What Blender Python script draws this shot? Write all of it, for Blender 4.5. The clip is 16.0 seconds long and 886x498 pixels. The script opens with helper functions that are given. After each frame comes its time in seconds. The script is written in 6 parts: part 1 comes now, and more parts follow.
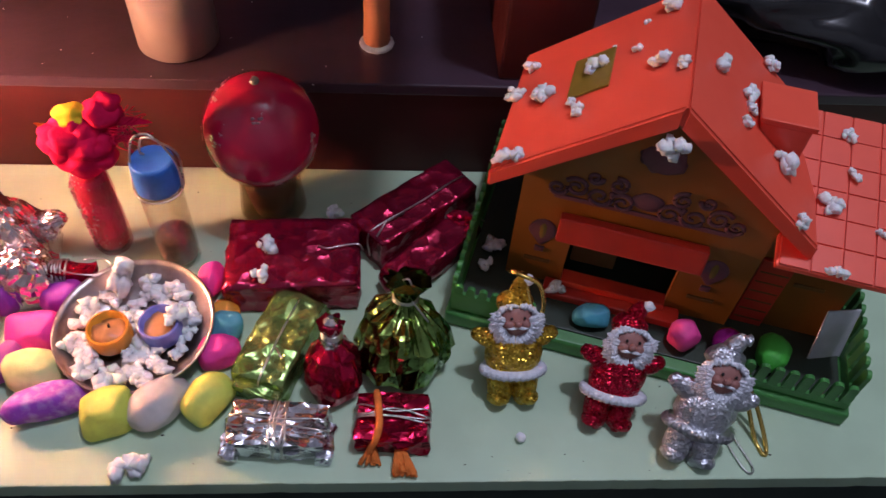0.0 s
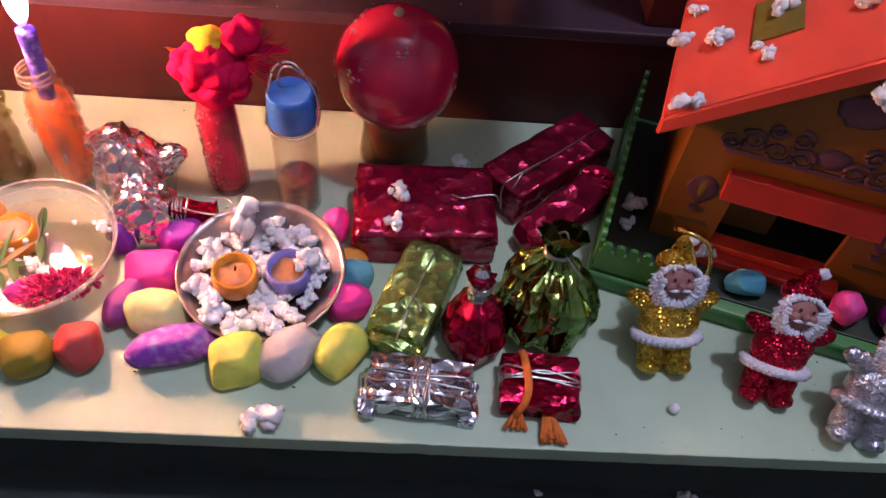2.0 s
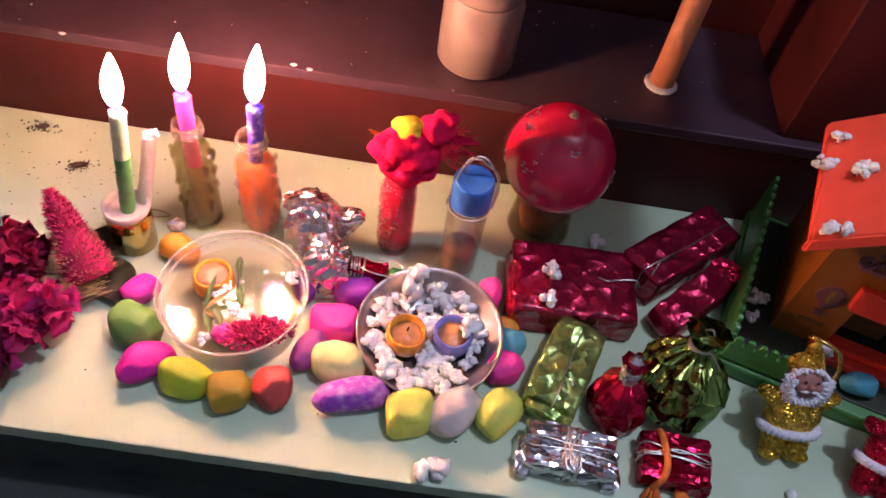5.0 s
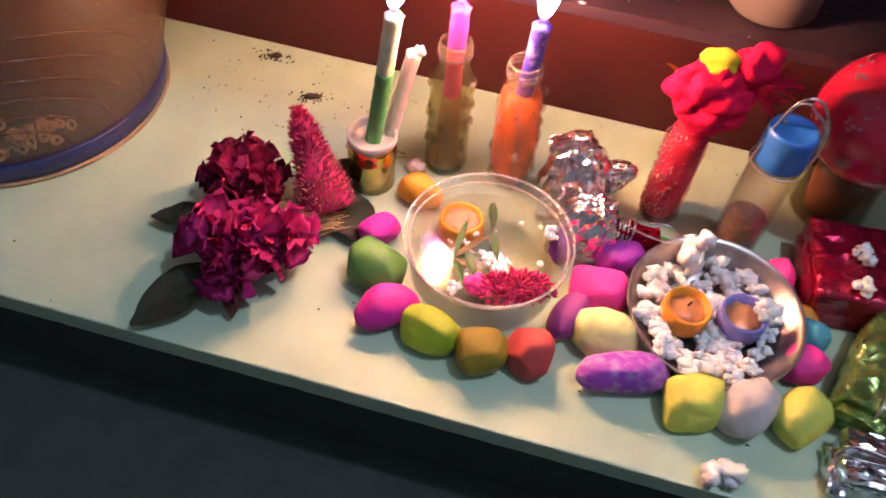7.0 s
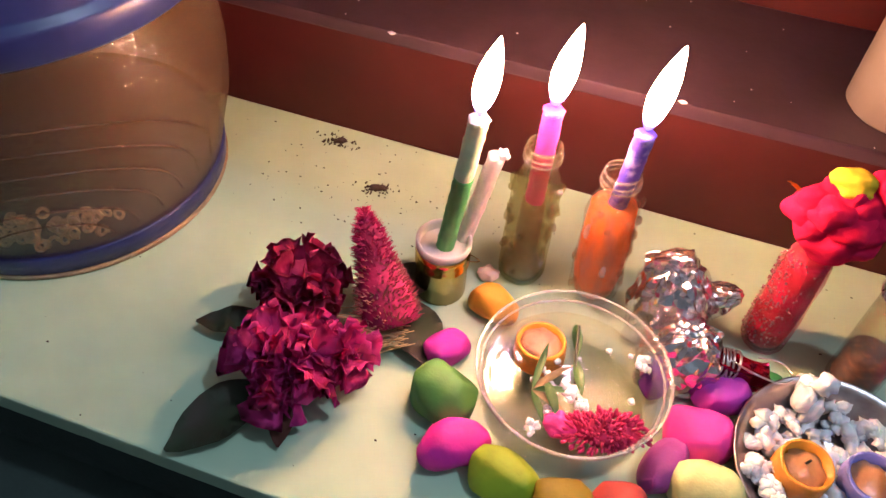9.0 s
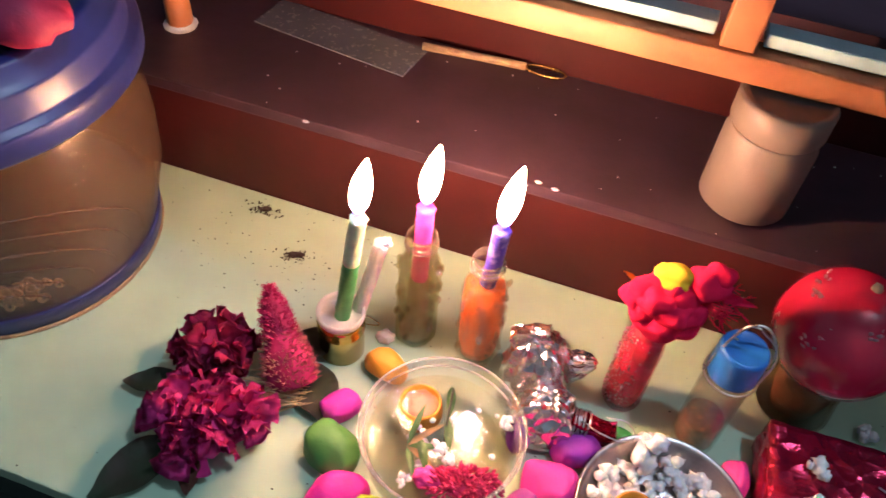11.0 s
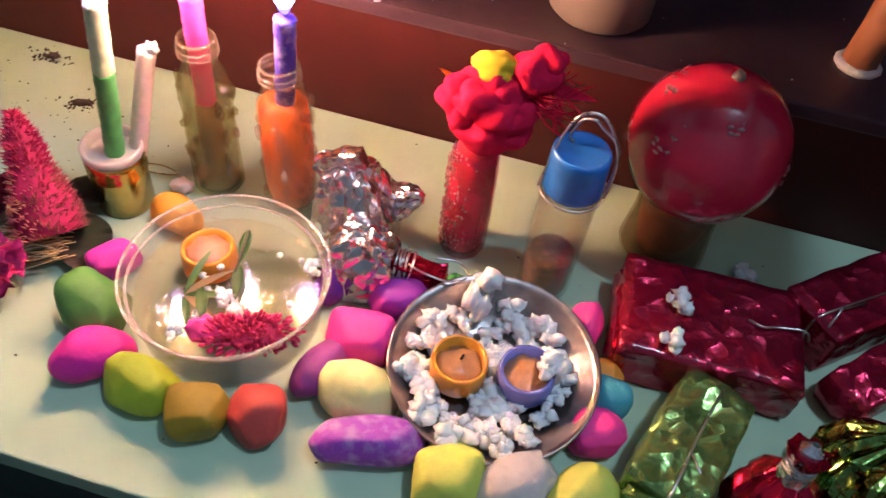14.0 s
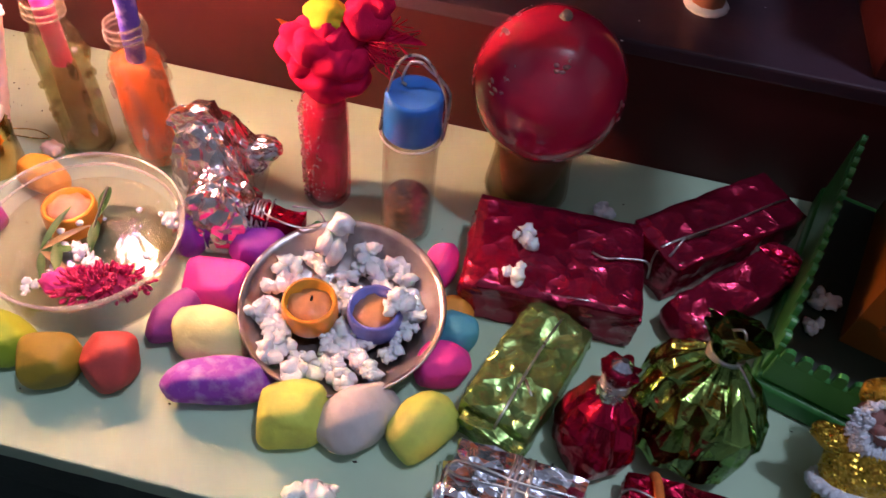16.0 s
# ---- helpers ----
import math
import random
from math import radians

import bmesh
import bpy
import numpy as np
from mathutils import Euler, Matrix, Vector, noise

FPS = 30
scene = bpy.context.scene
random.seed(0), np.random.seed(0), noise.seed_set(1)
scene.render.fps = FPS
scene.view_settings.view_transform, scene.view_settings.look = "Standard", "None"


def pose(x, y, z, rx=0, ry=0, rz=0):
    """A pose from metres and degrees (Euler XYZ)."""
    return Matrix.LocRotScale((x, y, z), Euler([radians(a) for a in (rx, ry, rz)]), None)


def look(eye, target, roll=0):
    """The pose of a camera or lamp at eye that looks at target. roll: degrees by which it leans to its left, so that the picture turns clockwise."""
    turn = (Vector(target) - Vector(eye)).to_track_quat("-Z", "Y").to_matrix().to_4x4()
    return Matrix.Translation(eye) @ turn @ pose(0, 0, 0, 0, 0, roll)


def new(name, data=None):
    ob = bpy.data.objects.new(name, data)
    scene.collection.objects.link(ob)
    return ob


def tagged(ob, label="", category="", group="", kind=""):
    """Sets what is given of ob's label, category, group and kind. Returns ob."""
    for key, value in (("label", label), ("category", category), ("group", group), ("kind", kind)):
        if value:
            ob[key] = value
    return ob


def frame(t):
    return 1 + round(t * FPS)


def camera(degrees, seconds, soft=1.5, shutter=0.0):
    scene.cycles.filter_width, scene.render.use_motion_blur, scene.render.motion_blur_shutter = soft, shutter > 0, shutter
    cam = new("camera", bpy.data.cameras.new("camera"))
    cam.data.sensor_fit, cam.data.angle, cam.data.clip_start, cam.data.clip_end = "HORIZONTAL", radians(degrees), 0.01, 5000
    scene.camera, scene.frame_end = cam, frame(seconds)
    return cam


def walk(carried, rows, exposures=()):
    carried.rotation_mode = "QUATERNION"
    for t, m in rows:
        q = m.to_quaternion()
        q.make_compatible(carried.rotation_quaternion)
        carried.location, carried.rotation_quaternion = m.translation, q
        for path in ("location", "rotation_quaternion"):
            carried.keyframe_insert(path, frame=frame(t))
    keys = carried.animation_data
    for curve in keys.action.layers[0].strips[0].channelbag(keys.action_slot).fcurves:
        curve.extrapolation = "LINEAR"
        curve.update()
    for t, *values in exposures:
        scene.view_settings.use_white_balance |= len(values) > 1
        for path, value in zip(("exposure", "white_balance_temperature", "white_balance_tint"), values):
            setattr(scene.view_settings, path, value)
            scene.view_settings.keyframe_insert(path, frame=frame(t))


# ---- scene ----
cam = camera(59.0, 16.0, 1.5, 0.4)
PATH = [
    (0, (0.123, 0.167, 0.563), (0.259, 1.431, -0.982), 5.3),
    (0.5, (0.092, 0.16, 0.574), (0.206, 1.431, -0.966), 4.8),
    (1, (0.044, 0.184, 0.525), (0.131, 1.402, -1.059), 5.4),
    (1.5, (0.02, 0.181, 0.509), (0.126, 1.398, -1.074), 6.8),
    (2, (0.024, 0.181, 0.51), (0.127, 1.398, -1.074), 6.9),
    (2.5, (0.019, 0.182, 0.511), (0.125, 1.408, -1.066), 7.1),
    (3, (0.018, 0.183, 0.517), (0.12, 1.405, -1.063), 7.1),
    (3.5, (0.036, 0.177, 0.578), (0.141, 1.377, -1.019), 7.3),
    (4, (-0.014, 0.175, 0.578), (0.085, 1.4, -1.001), 8.9),
    (4.2, (-0.04, 0.178, 0.576), (0.058, 1.411, -0.996), 9.7),
    (6.3, (-0.176, 0.174, 0.622), (-0.261, 1.357, -0.988), 8.2),
    (6.5, (-0.196, 0.166, 0.609), (-0.328, 1.393, -0.964), 7.1),
    (7, (-0.216, 0.17, 0.468), (-0.434, 1.399, -1.094), 6.3),
    (7.5, (-0.242, 0.221, 0.448), (-0.503, 1.47, -1.092), 5.9),
    (8, (-0.258, 0.24, 0.443), (-0.581, 1.51, -1.068), 4.3),
    (10.3, (-0.258, 0.236, 0.494), (-0.638, 1.524, -0.988), 5.2),
    (10.5, (-0.239, 0.242, 0.526), (-0.627, 1.52, -0.962), 4.4),
    (11, (-0.189, 0.247, 0.548), (-0.525, 1.549, -0.933), 6.2),
    (11.5, (-0.169, 0.218, 0.472), (-0.482, 1.53, -1.005), 6.8),
    (12, (-0.163, 0.211, 0.457), (-0.467, 1.505, -1.036), 6.8),
    (12.5, (-0.152, 0.212, 0.454), (-0.45, 1.505, -1.042), 6.9),
    (13, (-0.128, 0.226, 0.439), (-0.407, 1.519, -1.061), 7.1),
    (13.5, (-0.101, 0.257, 0.408), (-0.341, 1.537, -1.11), 7.6),
    (14, (-0.081, 0.274, 0.413), (-0.282, 1.555, -1.109), 8.3),
    (14.5, (-0.057, 0.294, 0.403), (-0.242, 1.556, -1.137), 8.2),
    (15, (-0.041, 0.298, 0.403), (-0.205, 1.552, -1.147), 8.9),
    (15.5, (-0.02, 0.285, 0.409), (-0.171, 1.542, -1.14), 8.4),
    (16, (0.006, 0.269, 0.421), (-0.143, 1.512, -1.138), 7.5),
]
walk(cam, [(t, look(eye, target, roll)) for t, eye, target, roll in PATH], [(0.0, 0.26, 6450, 32), (1.0, 0.32, 6450, 43), (4.2, 0.32, 6400, 40), (6.5, 0.16, 6250, 26), (10.5, 0.14, 5750, 6), (14.5, 0.04, 5650, 9), (16.0, 0.12, 6100, 27)])

# ---- world and light ----
world = bpy.data.worlds.new("world")
scene.world = world
world.use_nodes = True
world.node_tree.nodes["Background"].inputs[0].default_value = (0.5, 0.6, 0.75, 1)
world.node_tree.nodes["Background"].inputs[1].default_value = 0.05

lamp = bpy.data.lights.new("room_lamp", "POINT")
lamp.shadow_soft_size, lamp.energy, lamp.color = 0.06, 58.0, (0.76, 0.90, 1.04)
lamp_ob = new("room_lamp", lamp)
lamp_ob.location = (0.56, 0.57, 2.30)
scene.view_settings.exposure = 0.0


# ---- materials ----
def mat(name, col, rough=0.5, metal=0.0, col2=None, scale=40.0, bump=0.0, bscale=200.0, spec=0.5, coat=0.0, sss=0.0, rand=0.0, contrast=(0.35, 0.65), stretch=1.0):
    m = bpy.data.materials.new(name)
    m.use_nodes = True
    nt = m.node_tree
    b = nt.nodes["Principled BSDF"]
    tc = nt.nodes.new("ShaderNodeTexCoord")
    n1 = nt.nodes.new("ShaderNodeTexNoise")
    n1.inputs["Scale"].default_value, n1.inputs["Detail"].default_value = scale, 6.0
    grain = nt.nodes.new("ShaderNodeMapping")
    grain.inputs["Scale"].default_value = (1, 1, stretch)
    nt.links.new(tc.outputs["Object"], grain.inputs["Vector"])
    nt.links.new(grain.outputs[0], n1.inputs["Vector"])
    ramp = nt.nodes.new("ShaderNodeMapRange")
    ramp.inputs[1].default_value, ramp.inputs[2].default_value = contrast
    nt.links.new(n1.outputs["Fac"], ramp.inputs[0])
    mix = nt.nodes.new("ShaderNodeMix")
    mix.data_type = "RGBA"
    c2 = col2 or tuple(c * 0.78 for c in col)
    mix.inputs[6].default_value, mix.inputs[7].default_value = (*col, 1), (*c2, 1)
    nt.links.new(ramp.outputs[0], mix.inputs[0])
    out = mix.outputs[2]
    if rand:
        oi = nt.nodes.new("ShaderNodeObjectInfo")
        hsv = nt.nodes.new("ShaderNodeHueSaturation")
        mr = nt.nodes.new("ShaderNodeMapRange")
        mr.inputs[3].default_value, mr.inputs[4].default_value = 1 - rand, 1 + rand
        nt.links.new(oi.outputs["Random"], mr.inputs[0])
        nt.links.new(mr.outputs[0], hsv.inputs["Value"])
        nt.links.new(out, hsv.inputs["Color"])
        out = hsv.outputs[0]
    nt.links.new(out, b.inputs["Base Color"])
    rr = nt.nodes.new("ShaderNodeMapRange")
    rr.inputs[3].default_value, rr.inputs[4].default_value = max(rough - 0.06, 0.02), min(rough + 0.08, 1)
    n2 = nt.nodes.new("ShaderNodeTexNoise")
    n2.inputs["Scale"].default_value, n2.inputs["Detail"].default_value = bscale, 4.0
    nt.links.new(tc.outputs["Object"], n2.inputs["Vector"])
    nt.links.new(n2.outputs["Fac"], rr.inputs[0])
    nt.links.new(rr.outputs[0], b.inputs["Roughness"])
    b.inputs["Metallic"].default_value = metal
    b.inputs["Specular IOR Level"].default_value = spec
    b.inputs["Coat Weight"].default_value = coat
    b.inputs["Coat Roughness"].default_value = 0.08
    if sss:
        b.inputs["Subsurface Weight"].default_value = sss
        b.inputs["Subsurface Radius"].default_value = (0.004, 0.002, 0.001)
    if bump:
        bp = nt.nodes.new("ShaderNodeBump")
        bp.inputs["Strength"].default_value, bp.inputs["Distance"].default_value = bump, 0.001
        nt.links.new(n2.outputs["Fac"], bp.inputs["Height"])
        nt.links.new(bp.outputs[0], b.inputs["Normal"])
    return m


def clear(name, tint=(1, 1, 1), rough=0.03, ior=1.45, bump=0.0, haze=0.0, dust=(0.8, 0.78, 0.75), base=0.016, ripple=90):
    """Thin clear plastic or glass: lets light through, with gloss by Fresnel."""
    m = bpy.data.materials.new(name)
    m.use_nodes = True
    nt = m.node_tree
    nt.nodes.remove(nt.nodes["Principled BSDF"])
    tr, gl, fr, mx = (nt.nodes.new(k) for k in ("ShaderNodeBsdfTransparent", "ShaderNodeBsdfGlossy", "ShaderNodeLayerWeight", "ShaderNodeMixShader"))
    pw, sc = nt.nodes.new("ShaderNodeMath"), nt.nodes.new("ShaderNodeMapRange")
    pw.operation = "POWER"
    pw.inputs[1].default_value = 4.0
    sc.inputs[3].default_value, sc.inputs[4].default_value = base, 0.6
    tr.inputs[0].default_value = (*tint, 1)
    gl.inputs["Roughness"].default_value = rough
    fr.inputs["Blend"].default_value = ior - 1
    nt.links.new(fr.outputs["Facing"], pw.inputs[0])
    nt.links.new(pw.outputs[0], sc.inputs[0])
    nt.links.new(sc.outputs[0], mx.inputs[0])
    nt.links.new(tr.outputs[0], mx.inputs[1])
    nt.links.new(gl.outputs[0], mx.inputs[2])
    if bump:
        nz, bp = nt.nodes.new("ShaderNodeTexNoise"), nt.nodes.new("ShaderNodeBump")
        nz.inputs["Scale"].default_value = ripple
        bp.inputs["Strength"].default_value, bp.inputs["Distance"].default_value = bump, 0.002
        nt.links.new(nz.outputs["Fac"], bp.inputs["Height"])
        nt.links.new(bp.outputs[0], gl.inputs["Normal"])
        nt.links.new(bp.outputs[0], fr.inputs["Normal"])
    out = mx
    if haze:
        df, out = nt.nodes.new("ShaderNodeBsdfDiffuse"), nt.nodes.new("ShaderNodeMixShader")
        df.inputs[0].default_value, out.inputs[0].default_value = (*dust, 1), haze
        nt.links.new(mx.outputs[0], out.inputs[1])
        nt.links.new(df.outputs[0], out.inputs[2])
    nt.links.new(out.outputs[0], nt.nodes["Material Output"].inputs[0])
    return m


def foil(name, col, col2, rough=0.16, scale=60.0, deep=0.5, metal=1.0, tilt=0.5, coat=0.0):
    """Crinkled metallic foil: bent facets, each tilted its own way, with fine creases between."""
    m = mat(name, col, rough, metal, col2, 25.0, coat=coat)
    nt = m.node_tree
    b = nt.nodes["Principled BSDF"]
    tc, warp, wm, va, v1, v2, bp, fm, fa, fn, ad = (nt.nodes.new("ShaderNode" + k) for k in ("TexCoord", "TexNoise", "VectorMath", "VectorMath", "TexVoronoi", "TexNoise", "Bump", "VectorMath", "VectorMath", "VectorMath", "Math"))
    warp.inputs["Scale"].default_value = scale * 0.6
    nt.links.new(tc.outputs["Object"], warp.inputs["Vector"])
    wm.operation, va.operation = "SCALE", "ADD"
    wm.inputs["Scale"].default_value = 1.1 / scale
    nt.links.new(warp.outputs["Color"], wm.inputs[0])
    nt.links.new(wm.outputs[0], va.inputs[0])
    nt.links.new(tc.outputs["Object"], va.inputs[1])
    v1.inputs["Scale"].default_value, v2.inputs["Scale"].default_value = scale * 2.2, scale * 3.0
    v2.inputs["Detail"].default_value, v2.inputs["Distortion"].default_value = 3.0, 1.5
    nt.links.new(va.outputs[0], v1.inputs["Vector"])
    nt.links.new(va.outputs[0], v2.inputs["Vector"])
    ad.operation = "MULTIPLY_ADD"
    ad.inputs[1].default_value = 0.4
    nt.links.new(v2.outputs["Fac"], ad.inputs[0])
    nt.links.new(v1.outputs["Distance"], ad.inputs[2])
    nt.links.new(ad.outputs[0], bp.inputs["Height"])
    bp.inputs["Strength"].default_value, bp.inputs["Distance"].default_value = deep, 0.003
    fm.operation, fa.operation, fn.operation = "MULTIPLY_ADD", "ADD", "NORMALIZE"
    fm.inputs[1].default_value, fm.inputs[2].default_value = (tilt, tilt, tilt), (-tilt / 2, -tilt / 2, -tilt / 2)
    nt.links.new(v1.outputs["Color"], fm.inputs[0])
    nt.links.new(fm.outputs[0], fa.inputs[0])
    nt.links.new(bp.outputs[0], fa.inputs[1])
    nt.links.new(fa.outputs[0], fn.inputs[0])
    nt.links.new(fn.outputs[0], b.inputs["Normal"])
    return m


def glow(name, low, high, strength):
    """A flame: a dim bluish root that turns to a bright body further up."""
    m = bpy.data.materials.new(name)
    m.use_nodes = True
    nt = m.node_tree
    b = nt.nodes["Principled BSDF"]
    b.inputs["Base Color"].default_value = (0, 0, 0, 1)
    tc, sp, mr, mx, mu = (nt.nodes.new(k) for k in ("ShaderNodeTexCoord", "ShaderNodeSeparateXYZ", "ShaderNodeMapRange", "ShaderNodeMix", "ShaderNodeMath"))
    nt.links.new(tc.outputs["Generated"], sp.inputs[0])
    nt.links.new(sp.outputs["Z"], mr.inputs[0])
    mr.inputs[1].default_value, mr.inputs[2].default_value = 0.04, 0.26
    mx.data_type = "RGBA"
    mx.inputs[6].default_value, mx.inputs[7].default_value = (*low, 1), (*high, 1)
    nt.links.new(mr.outputs[0], mx.inputs[0])
    mu.operation = "MULTIPLY_ADD"
    mu.inputs[1].default_value, mu.inputs[2].default_value = strength, 0.6
    nt.links.new(mr.outputs[0], mu.inputs[0])
    nt.links.new(mx.outputs[2], b.inputs["Emission Color"])
    nt.links.new(mu.outputs[0], b.inputs["Emission Strength"])
    return m


def glitter(name, col, col2):
    """Sparkling cover: each small cell is tilted its own way."""
    m = mat(name, col, 0.28, 0.85, col2, 160.0)
    nt = m.node_tree
    b = nt.nodes["Principled BSDF"]
    tc, vo, ge, ma, ad, no = (nt.nodes.new(k) for k in ("ShaderNodeTexCoord", "ShaderNodeTexVoronoi", "ShaderNodeNewGeometry", "ShaderNodeVectorMath", "ShaderNodeVectorMath", "ShaderNodeVectorMath"))
    vo.inputs["Scale"].default_value = 900
    nt.links.new(tc.outputs["Object"], vo.inputs["Vector"])
    ma.operation, ad.operation, no.operation = "MULTIPLY_ADD", "ADD", "NORMALIZE"
    ma.inputs[1].default_value, ma.inputs[2].default_value = (1.5, 1.5, 1.5), (-0.75, -0.75, -0.75)
    nt.links.new(vo.outputs["Color"], ma.inputs[0])
    nt.links.new(ma.outputs[0], ad.inputs[0])
    nt.links.new(ge.outputs["Normal"], ad.inputs[1])
    nt.links.new(ad.outputs[0], no.inputs[0])
    nt.links.new(no.outputs[0], b.inputs["Normal"])
    return m


